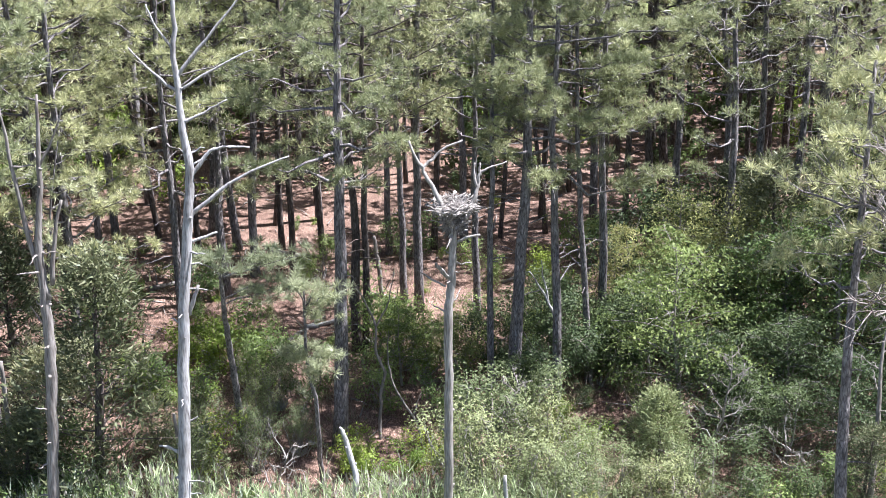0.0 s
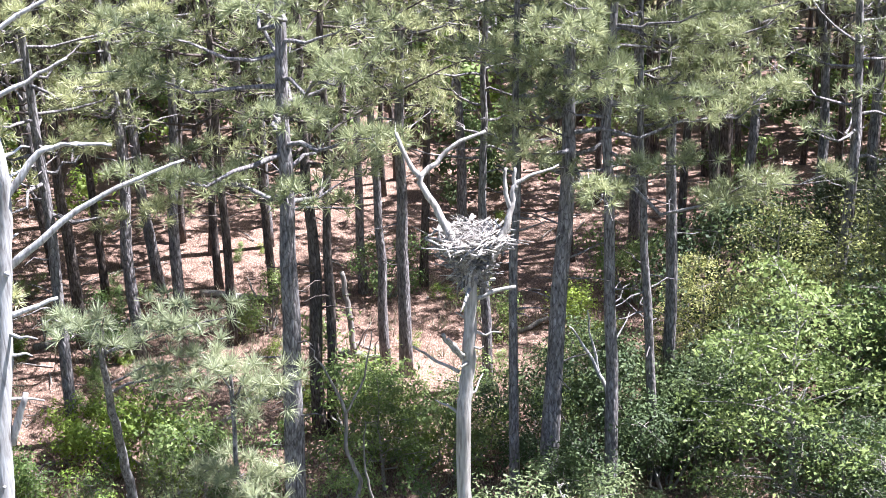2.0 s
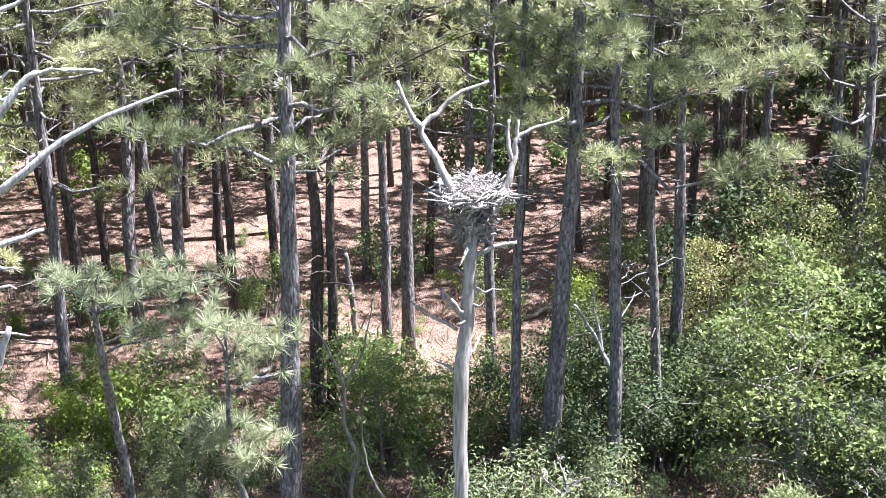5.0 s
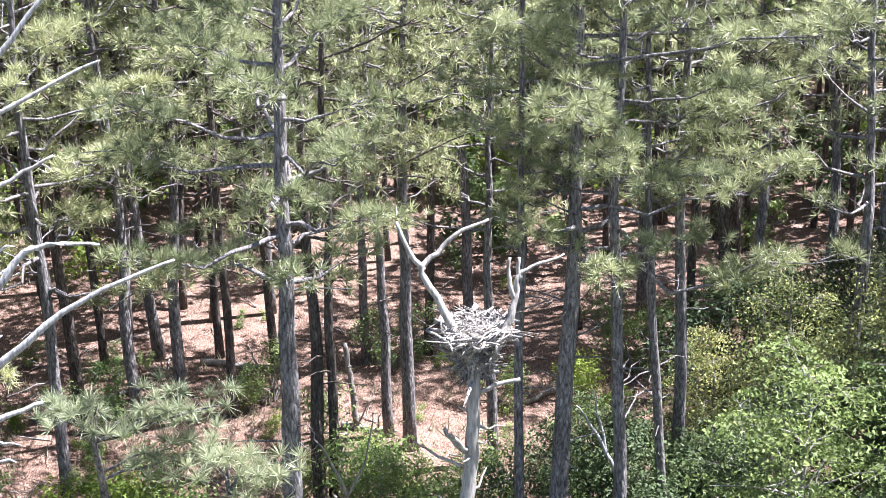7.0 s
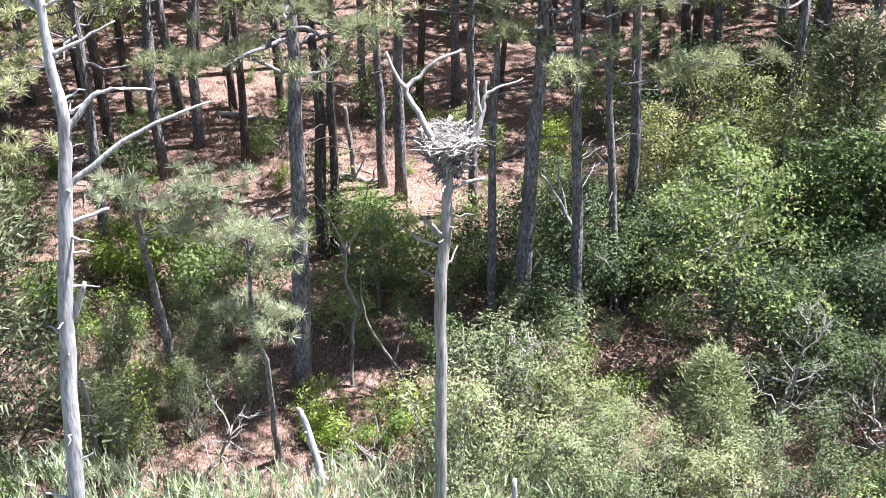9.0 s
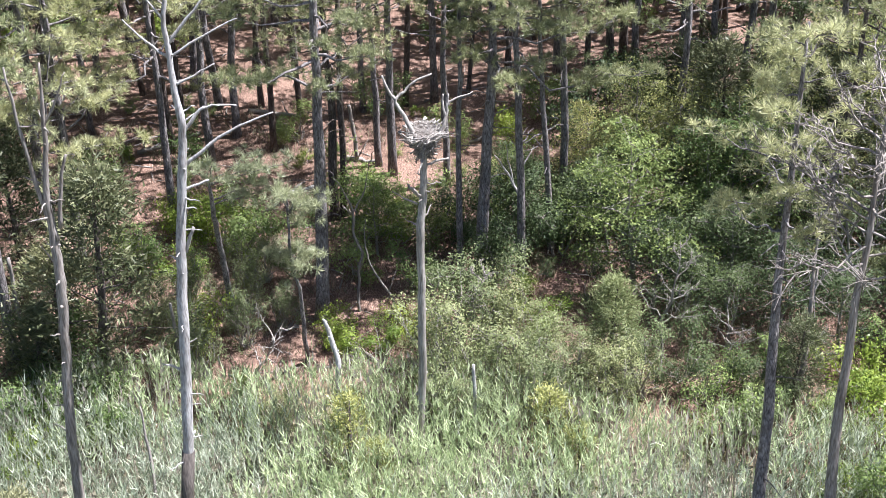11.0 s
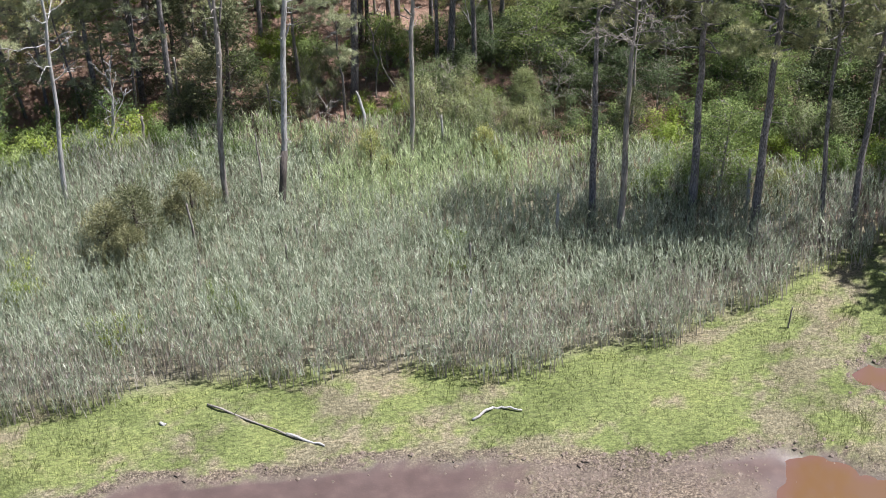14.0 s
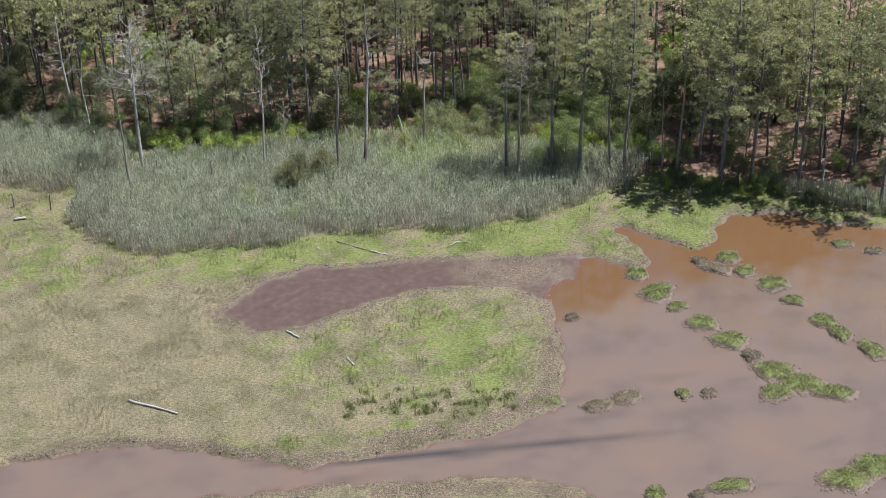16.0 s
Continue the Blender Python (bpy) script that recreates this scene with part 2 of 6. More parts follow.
def ground_material():
    m, n, l, p = material("ground", 0.92)
    def attr(name):
        a = n.new("ShaderNodeAttribute")
        a.attribute_name = name
        return a.outputs["Fac"]
    fine = noise_tex(n, l, 14.0, 8)
    mid = noise_tex(n, l, 1.7, 3)
    wide = noise_tex(n, l, 0.35, 5)
    fibre = noise_tex(n, l, 38.0, 4, (1, 0.35, 1))
    # marsh grass: lime green to dry tan
    g = ramp(n, l, fine.outputs[0], [(0.34, (0.076, 0.095, 0.03)), (0.5, (0.105, 0.126, 0.042)), (0.66, (0.145, 0.164, 0.062))])
    t = ramp(n, l, fine.outputs[0], [(0.34, (0.085, 0.075, 0.046)), (0.5, (0.13, 0.115, 0.074)), (0.66, (0.20, 0.18, 0.12))])
    s1 = n.new("ShaderNodeMath")
    s1.operation = 'MULTIPLY_ADD'
    l.new(mid.outputs[0], s1.inputs[0])
    s1.inputs[1].default_value = 1.5
    l.new(attr("dry"), s1.inputs[2])
    s2 = n.new("ShaderNodeMapRange")
    s2.inputs["From Min"].default_value, s2.inputs["From Max"].default_value = 0.85, 1.35
    l.new(s1.outputs[0], s2.inputs["Value"])
    grass = mix(n, l, s2.outputs[0], g.outputs[0], t.outputs[0])
    # pine straw
    straw = ramp(n, l, fibre.outputs[0], [(0.28, (0.055, 0.033, 0.025)), (0.5, (0.15, 0.093, 0.068)), (0.72, (0.34, 0.235, 0.185))])
    pale = ramp(n, l, mid.outputs[0], [(0.35, (0.72, 0.68, 0.66)), (0.68, (1.2, 1.2, 1.2))])
    straw2 = mix(n, l, 0.9, straw.outputs[0], pale.outputs[0], 'MULTIPLY')
    # mud
    mud = ramp(n, l, mid.outputs[0], [(0.3, (0.066, 0.045, 0.04)), (0.55, (0.08, 0.054, 0.048)), (0.75, (0.097, 0.067, 0.058))])
    speck = ramp(n, l, fine.outputs[0], [(0.60, (1, 1, 1)), (0.74, (1.35, 1.3, 1.25))])
    mud2 = mix(n, l, 0.6, mud.outputs[0], speck.outputs[0], 'MULTIPLY')
    litter = ramp(n, l, fine.outputs[0], [(0.3, (0.08, 0.073, 0.05)), (0.5, (0.14, 0.126, 0.088)), (0.7, (0.22, 0.20, 0.148))])
    wrack = ramp(n, l, fine.outputs[0], [(0.35, (0.04, 0.032, 0.025)), (0.5, (0.095, 0.076, 0.056)), (0.68, (0.19, 0.16, 0.12))])
    f1 = n.new("ShaderNodeMath")
    f1.operation = 'MULTIPLY_ADD'
    l.new(mid.outputs[0], f1.inputs[0])
    f1.inputs[1].default_value = 0.9
    l.new(attr("fringe"), f1.inputs[2])
    f2 = n.new("ShaderNodeMapRange")
    f2.inputs["From Min"].default_value, f2.inputs["From Max"].default_value = 0.8, 1.15
    l.new(f1.outputs[0], f2.inputs["Value"])
    grass = mix(n, l, f2.outputs[0], grass, wrack.outputs[0])
    drift = ramp(n, l, wide.outputs[0], [(0.36, (0.74, 0.76, 0.7)), (0.5, (1, 1, 1)), (0.64, (1.14, 1.1, 1.08))])
    grass = mix(n, l, 0.9, grass, drift.outputs[0], 'MULTIPLY')
    tuft = noise_tex(n, l, 4.2, 9, (1, 1.8, 1))
    worn = ramp(n, l, tuft.outputs[0], [(0.34, (0.56, 0.54, 0.5)), (0.5, (1, 1, 1)), (0.66, (1.38, 1.34, 1.3))])
    grass = mix(n, l, 0.9, grass, worn.outputs[0], 'MULTIPLY')
    c0 = mix(n, l, attr("litter"), grass, litter.outputs[0])
    c1 = mix(n, l, attr("straw"), c0, straw2)
    c2 = mix(n, l, attr("mud"), c1, mud2)
    l.new(c2, p.inputs["Base Color"])
    r = n.new("ShaderNodeMapRange")
    r.inputs["To Min"].default_value, r.inputs["To Max"].default_value = 0.95, 0.42
    l.new(attr("mud"), r.inputs["Value"])
    l.new(r.outputs[0], p.inputs["Roughness"])
    firm = n.new("ShaderNodeMapRange")
    firm.inputs["To Min"].default_value, firm.inputs["To Max"].default_value = 1.0, 0.12
    l.new(attr("mud"), firm.inputs["Value"])
    rise = n.new("ShaderNodeMath")
    rise.operation = 'MULTIPLY'
    l.new(fine.outputs[0], rise.inputs[0])
    l.new(firm.outputs[0], rise.inputs[1])
    bump(n, l, rise.outputs[0], 0.45, 0.06, p)
    return m


def water_material():
    m, n, l, p = material("pond_water", 0.04)
    a = noise_tex(n, l, 0.22, 4)
    c = ramp(n, l, a.outputs[0], [(0.3, (0.106, 0.078, 0.065)), (0.5, (0.128, 0.094, 0.077)), (0.7, (0.141, 0.0985, 0.074))])
    d = n.new("ShaderNodeAttribute")
    d.attribute_name = "depth"
    deep = n.new("ShaderNodeMapRange")
    deep.inputs["From Min"].default_value, deep.inputs["From Max"].default_value = 0.0, 0.16
    l.new(d.outputs["Fac"], deep.inputs["Value"])
    mirror_tint, cut = n.new("ShaderNodeAttribute"), n.new("ShaderNodeAttribute")
    mirror_tint.attribute_name, cut.attribute_name = "mirror_tint", "channel"
    # orange of the mirrored shore trees, painted into the water's base colour
    tinted = mix(n, l, mirror_tint.outputs["Fac"], c.outputs[0], (0.112, 0.062, 0.03))
    body = mix(n, l, cut.outputs["Fac"], tinted, (0.045, 0.038, 0.036))
    l.new(mix(n, l, deep.outputs[0], (0.115, 0.062, 0.048), body), p.inputs["Base Color"])
    p.inputs["Specular IOR Level"].default_value = 0.5
    p.inputs["IOR"].default_value = 1.75
    w = noise_tex(n, l, 5.0, 3)
    bump(n, l, w.outputs[0], 0.05, 0.02, p)
    return m


GROUND, WATER = ground_material(), water_material()


# ---------------------------------------------------------------- mesh tools
class Geo:
    """Gathers points and faces; makes one mesh of them."""

    def __init__(self):
        self.v, self.f, self.n = [], [], 0

    def add(self, v, f):
        self.v.append(np.asarray(v, float).reshape(-1, 3))
        self.f.append(np.asarray(f, int) + self.n)
        self.n += len(self.v[-1])
        return self

    def tube(self, path, radii, sides=7, cap=True, rough=0.0, rng=None):
        """A round bar along a path, its radius given point by point."""
        path, radii = np.asarray(path, float), np.asarray(radii, float)
        k = len(path)
        tan = np.gradient(path, axis=0)
        tan /= np.linalg.norm(tan, axis=1)[:, None] + 1e-9
        ref = np.array([0.0, 0.0, 1.0]) if abs(tan[0][2]) < 0.8 else np.array([1.0, 0.0, 0.0])
        a = np.cross(tan, ref)
        a /= np.linalg.norm(a, axis=1)[:, None] + 1e-9
        b = np.cross(tan, a)
        ang = np.arange(sides) * 2 * np.pi / sides
        rr = np.repeat(radii[:, None], sides, 1)
        if rough and rng is not None:
            rr = rr * (1 + rough * rng.uniform(-1, 1, rr.shape))
        ring = path[:, None] + rr[..., None] * (np.cos(ang)[None, :, None] * a[:, None] + np.sin(ang)[None, :, None] * b[:, None])
        i, j = np.meshgrid(np.arange(k - 1), np.arange(sides), indexing="ij")
        jn = (j + 1) % sides
        q = np.stack([i * sides + j, i * sides + jn, (i + 1) * sides + jn, (i + 1) * sides + j], -1).reshape(-1, 4)
        self.add(ring.reshape(-1, 3), q)
        if cap:
            for end, flip in ((0, 1), (k - 1, 0)):
                tri = np.array([(0, x, x + 1) for x in range(1, sides - 1)]) + end * sides + self.n - k * sides
                self.f.append(tri[:, ::-1] if flip else tri)
        return self

    def blades(self, c, d, length, width, rng, flat=False):
        """One pointed blade at each place c along d; flat: its broad side up."""
        c, d = np.asarray(c, float), np.asarray(d, float)
        m = len(c)
        side = np.cross(d, np.array([0, 0, 1.0]) + 0.35 * rng.normal(size=(m, 3)) if flat else rng.normal(size=(m, 3)))
        side /= np.linalg.norm(side, axis=1)[:, None] + 1e-9
        w = np.broadcast_to(width, (m,))[:, None] * 0.5
        ln = np.broadcast_to(length, (m,))[:, None]
        v = np.stack([c - side * w, c + side * w, c + d * ln], 1).reshape(-1, 3)
        return self.add(v, np.arange(3 * m).reshape(-1, 3))

    def leaves(self, c, nrm, size, rng, ratio=0.55):
        """A small pointed leaf at each place."""
        c = np.asarray(c, float)
        m = len(c)
        nrm = nrm / (np.linalg.norm(nrm, axis=1)[:, None] + 1e-9)
        u = np.cross(nrm, rng.normal(size=(m, 3)))
        u /= np.linalg.norm(u, axis=1)[:, None] + 1e-9
        w = np.cross(nrm, u)
        s = np.broadcast_to(size, (m,))[:, None] * 0.5
        v = np.stack([c - u * s + w * s * ratio, c - u * s - w * s * ratio, c + u * s * 1.1], 1).reshape(-1, 3)
        return self.add(v, np.arange(3 * m).reshape(-1, 3))

    def put(self, other, x, y, z, turn=0.0, size=1.0):
        """Sets a copy of another gathering down at a place."""
        c, s = math.cos(turn), math.sin(turn)
        m = np.array([(c, -s, 0), (s, c, 0), (0, 0, 1)]) * size
        v = np.concatenate(other.v) @ m.T + np.array([x, y, z])
        self.v.append(v)
        self.f += [f + self.n for f in other.f]
        self.n += len(v)
        return self

    def mesh(self, name, mat, smooth=False):
        me = bpy.data.meshes.new(name)
        v = np.concatenate(self.v)
        sizes = np.concatenate([np.full(len(f), f.shape[1]) for f in self.f])
        loops = np.concatenate([f.ravel() for f in self.f])
        me.vertices.add(len(v))
        me.vertices.foreach_set("co", v.astype(np.float32).ravel())
        me.loops.add(len(loops))
        me.loops.foreach_set("vertex_index", loops.astype(np.int32))
        me.polygons.add(len(sizes))
        me.polygons.foreach_set("loop_start", np.concatenate([[0], np.cumsum(sizes)[:-1]]).astype(np.int32))
        me.update(calc_edges=True)
        if smooth:
            me.polygons.foreach_set("use_smooth", np.ones(len(sizes), bool))
        me.materials.append(mat)
        return me


def part(name, geo, mat, parent, label="", smooth=False):
    ob = new(name, geo.mesh(name, mat, smooth))
    ob.parent = parent
    if label:
        ob["label"] = label
    return ob


def thing(name, label, category, group="", at=(0, 0, 0)):
    e = new(name)
    e.empty_display_size = 0.2
    e.matrix_basis = Matrix.Translation(at)
    return tagged(e, label, category, group)


def unit(v):
    v = np.asarray(v, float)
    return v / (np.linalg.norm(v, axis=-1, keepdims=True) + 1e-9)


# ---------------------------------------------------------------- the lie of the land
SHORE = [(-60, 14.04), (-40, 9.42), (-30, 4.65), (-14, -1.27), (0, -1.67), (8, -5.86), (18, -9.4), (28, -12.94), (40, -17.69), (70, -30.77)]
REED_AREA = [(-26, -15.72), (-16, -16.55), (-5.5, -15.66), (4.3, -16.4), (9, -15.5), (14, -13.4), (16.5, -11.8), (21, -8.37), (14, -4.6), (8, -2.9), (2, 0.3), (-8, 1.2), (-16, 0.67), (-24, 1.05), (-30, -2.73), (-31.5, -8.91)]
POOL = [(-18, -25.93), (-14.5, -21.33), (-10.3, -20.04), (-3.8, -20.43), (1.4, -20.97), (7, -21.87), (13, -21.66), (15.5, -23.59), (14.5, -27.29), (8.8, -28.98), (4.5, -25.23), (-1.3, -24.58), (-6, -25.75), (-10.6, -28.16), (-15, -28.84)]
LAGOON = [(12.4, -22), (9.8, -25.6), (8, -27.5), (8.3, -30.2), (7.9, -34.8), (7, -39), (6.2, -41.8), (3.5, -43.4), (0.8, -44.4), (-5.7, -45.1), (-11.3, -46), (-17.5, -43.9), (-23.5, -42.2), (-28.3, -41.8), (-33.3, -42.8), (-90, -49), (-420, -60), (-420, -130), (-90, -62), (-31.9, -47.9), (-23.2, -48.8), (-16.4, -48.6), (-11.4, -48.3), (-6.0, -48.3), (0.2, -48.8), (3.9, -49.7), (6.7, -51.7), (8.2, -53.7), (25, -61), (90, -84.6), (90, -42.8), (37.7, -21.3), (33.9, -20.2), (30.7, -17.6), (25.5, -16.8), (24, -18.7), (23.2, -20.9), (21.3, -22), (18.4, -19.7), (16.1, -16.9), (15.3, -17.8), (16.6, -20.6), (17, -23.5), (16.2, -25.2), (14.6, -24), (13.4, -22.3)]


def shore_y(x):
    return np.interp(x, [p[0] for p in SHORE], [p[1] for p in SHORE])


def inside(poly, x, y):
    """Signed distance to an outline: positive inside."""
    x, y = np.asarray(x, float), np.asarray(y, float)
    dist = np.full(x.shape, 1e9)
    odd = np.zeros(x.shape, bool)
    for (x0, y0), (x1, y1) in zip(poly, poly[1:] + poly[:1]):
        dx, dy = x1 - x0, y1 - y0
        s = np.clip(((x - x0) * dx + (y - y0) * dy) / (dx * dx + dy * dy), 0, 1)
        dist = np.minimum(dist, np.hypot(x - x0 - s * dx, y - y0 - s * dy))
        if y0 != y1:
            odd ^= ((y0 > y) != (y1 > y)) & (x < dx * (y - y0) / dy + x0)
    return np.where(odd, dist, -dist)


def wave(x, y, f, seed=0):
    """Soft pseudo-random waves between about -1 and 1."""
    r = np.random.RandomState(seed)
    out = 0
    for k in range(6):
        a, b, c = r.uniform(-1, 1), r.uniform(-1, 1), r.uniform(0, 6.3)
        out = out + np.sin((a * x + b * y) * f * (1 + 0.6 * k) + c) / (1 + 0.35 * k)
    return out / 2.6


def bank(x, y):
    """Height of the wooded bank behind the shore."""
    s = y - shore_y(x) + 0.5 * wave(x, y, 0.5, 3)
    return np.interp(s, [-1.8, 0, 3.7, 10.5, 49], [0, 0.15, 0.55, 0.9, 0.9])


def land(x, y):
    """Height of the ground, and how far it is mud, straw and dry grass."""
    x, y = np.asarray(x, float), np.asarray(y, float)
    edge = 0.45 * wave(x, y, 1.1, 1) + 0.22 * wave(x, y, 3.2, 2)
    pool = inside(POOL, x, y) + edge
    lagoon = inside(LAGOON, x, y) + edge
    bay = np.minimum(-34 - x, y - 33)
    far = y - 50 - 2 * wave(x, y, 0.1, 41)
    z = bank(x, y) + 0.05 * wave(x, y, 2.0, 4) + 0.03 * wave(x, y, 5.0, 5)
    z = z - 0.15 * np.clip(pool / 0.5 + 0.5, 0, 1) - 0.50 * np.clip((lagoon + 0.5 * (pool > 0) * wave(x, y, 2.4, 26)) / (0.6 + 2.2 * np.clip(pool / 1.5 + 0.5, 0, 1)) + 0.5, 0, 1)
    z = z - 1.5 * np.clip(np.maximum(bay, far) / 4, 0, 1) * (y > 5)
    bar = np.clip(1.25 - np.hypot((x - 5.6) / 4.4, (y + 23.2 - 0.14 * (5 - x)) / 2.1), 0, 1) * np.clip(0.9 + 0.9 * wave(x, y, 2.2, 27), 0, 1)
    z = z + 0.10 * bar
    mud = np.clip(np.maximum(pool, lagoon) / 0.3 + 0.5, 0, 1) * (1 - 0.9 * np.clip(1.4 * bar, 0, 1))
    s = y - shore_y(x) + 0.8 * wave(x, y, 0.9, 6)
    straw = np.clip((s - 0.8) / 1.6, 0, 1) * np.clip((39 + 3 * wave(x, y, 0.2, 8) - y) / 4, 0, 1)
    wet = np.maximum(pool, lagoon)
    near = np.exp(-np.maximum(0, -wet) / 1.0)
    band = np.clip((y + 21.3 + 1.4 * wave(x, y, 0.5, 18)) / 1.4, 0, 1)
    east = np.clip((x - 8) / 4, 0, 1) * (y > -29.4)
    isle = np.exp(-((x + 3.2) / 8.2) ** 2 - ((y + 33.6) / 7.2) ** 2) * 1.0
    south = np.exp(-((y + 43.1 - 0.06 * x) / 1.3) ** 2) * (x < -2)
    lime = np.clip(np.maximum(np.maximum(band * np.clip((x + 34) / 14, 0.35, 1), east), np.maximum(isle, 0.8 * south)), 0, 1)
    patch = wave(x, y, 0.8, 17) + 0.7 * wave(x, y, 1.9, 19) + 0.4 * wave(x, y, 4.1, 42)
    dry = 0.72 - 0.62 * lime + (0.62 - 0.24 * lime) * patch * (0.3 + lime) + 0.45 * near * np.clip((-21.3 - y) / 2.4, 0.3, 1)
    reach = 0.25 + 0.25 * np.clip((-22 - y) / 3.7, 0, 1) + 0.8 * np.clip((-33 - y) / 7.4, 0, 1) * (x > -8) * (x < 12)
    fringe = 1.3 * bar + np.exp(-np.abs(wet + reach) / reach) * (1.0 + 0.4 * wave(x, y, 1.3, 20)) + 0.9 * np.clip(wave(x, 1.8 * y, 0.55, 21) - 0.45, 0, 1) * (x < -11)
    return z, mud, straw, dry, fringe


def floor_z(x, y):
    return float(land(np.array([x]), np.array([y]))[0][0])


# ---------------------------------------------------------------- ground and water
def ground():
    def axis(lo, hi, step, far):
        inner = np.arange(lo, hi + step, step)
        out = step * 1.35 ** np.arange(1, 40)
        grow = np.cumsum(out)
        grow = grow[grow < far]
        return np.concatenate([lo - grow[::-1], inner, hi + grow])
    xs, ys = axis(-44, 44, 0.4, 2600), axis(-59, 20, 0.42, 2600)
    ys = np.concatenate([ys[ys < -132], np.arange(-130, -60, 1.8), ys[ys >= -59.1]])
    x, y = np.meshgrid(xs, ys, indexing="ij")
    z, mud, straw, dry, fringe = land(x.ravel(), y.ravel())
    nx, ny = x.shape
    i, j = np.meshgrid(np.arange(nx - 1), np.arange(ny - 1), indexing="ij")
    q = np.stack([i * ny + j, (i + 1) * ny + j, (i + 1) * ny + j + 1, i * ny + j + 1], -1).reshape(-1, 4)
    g = Geo().add(np.stack([x.ravel(), y.ravel(), z], 1), q)
    me = g.mesh("ground", GROUND, True)
    litter = np.clip(inside(REED_AREA, x.ravel(), y.ravel()) / 1.2 - 0.3, 0, 1)
    for name, val in (("mud", mud), ("straw", straw), ("dry", dry), ("litter", litter), ("fringe", fringe)):
        a = me.attributes.new(name, 'FLOAT', 'POINT')
        a.data.foreach_set("value", val.astype(np.float32))
    return tagged(new("ground", me), "marsh meadow, tidal mud and pine-straw forest floor", "ground", kind="structure")


ground()


def water():
    xs = np.concatenate([[-2500, -600, -150, -70], np.arange(-44, 44.1, 0.5), [70, 150, 600, 2500]])
    ys = np.concatenate([[-2500, -600, -150, -70], np.arange(-62, -14, 0.6), [-8, 0, 12, 40, 100, 600, 2500]])
    x, y = np.meshgrid(xs, ys, indexing="ij")
    nx, ny = x.shape
    i, j = np.meshgrid(np.arange(nx - 1), np.arange(ny - 1), indexing="ij")
    q = np.stack([i * ny + j, (i + 1) * ny + j, (i + 1) * ny + j + 1, i * ny + j + 1], -1).reshape(-1, 4)
    me = Geo().add(np.stack([x.ravel(), y.ravel(), 0 * x.ravel() - 0.28], 1), q).mesh("water", WATER)
    a = me.attributes.new("depth", 'FLOAT', 'POINT')
    x, y = x.ravel(), y.ravel()
    a.data.foreach_set("value", np.clip(-0.28 - land(x, y)[0], 0, 1).astype(np.float32))
    # where the trees' reflection is painted in, fading southward
    a = me.attributes.new("mirror_tint", 'FLOAT', 'POINT')
    a.data.foreach_set("value", np.clip((y + 30.0 - 0.12 * (x - 14) + 2.6 * wave(x, y, 0.7, 28)) / 4.3, 0, 1).astype(np.float32))
    a = me.attributes.new("channel", 'FLOAT', 'POINT')
    a.data.foreach_set("value", (np.exp(-((y + 46.0 - 0.002 * (x - 5) ** 2 - 0.2 * wave(x, 0 * y, 0.5, 29)) / 0.32) ** 2) * np.clip((16 - x) / 9, 0, 1) * np.clip((x + 17) / 4, 0, 1)
                                 + 0.5 * np.clip(wave(x, 3 * y, 0.5, 30) - 0.35, 0, 1) * (y < -39)).astype(np.float32))
    return tagged(new("water", me), "shallow brown still water over mud", "water", kind="structure")


water()


# ---------------------------------------------------------------- trees
def bend(a, b, sag, k, rng, wob=0.0):
    """A curved way from a to b; sag lifts the middle."""
    s = np.linspace(0, 1, k)[:, None]
    p = np.asarray(a) * (1 - s) + np.asarray(b) * s
    p[:, 2] += sag * np.sin(np.pi * s[:, 0])
    p[1:-1] += rng.normal(size=(k - 2, 3)) * wob
    return p


def puffs(geo, c, d, r, blades, width, rng):
    """Round brushes of needles at the twig ends c, pointing along d."""
    c, d = np.repeat(c, blades, 0), np.repeat(d, blades, 0)
    way = unit(unit(rng.normal(size=c.shape)) + 0.75 * d)
    geo.blades(c + way * 0.02, way, r * rng.uniform(0.65, 1.1, len(c)), width, rng)


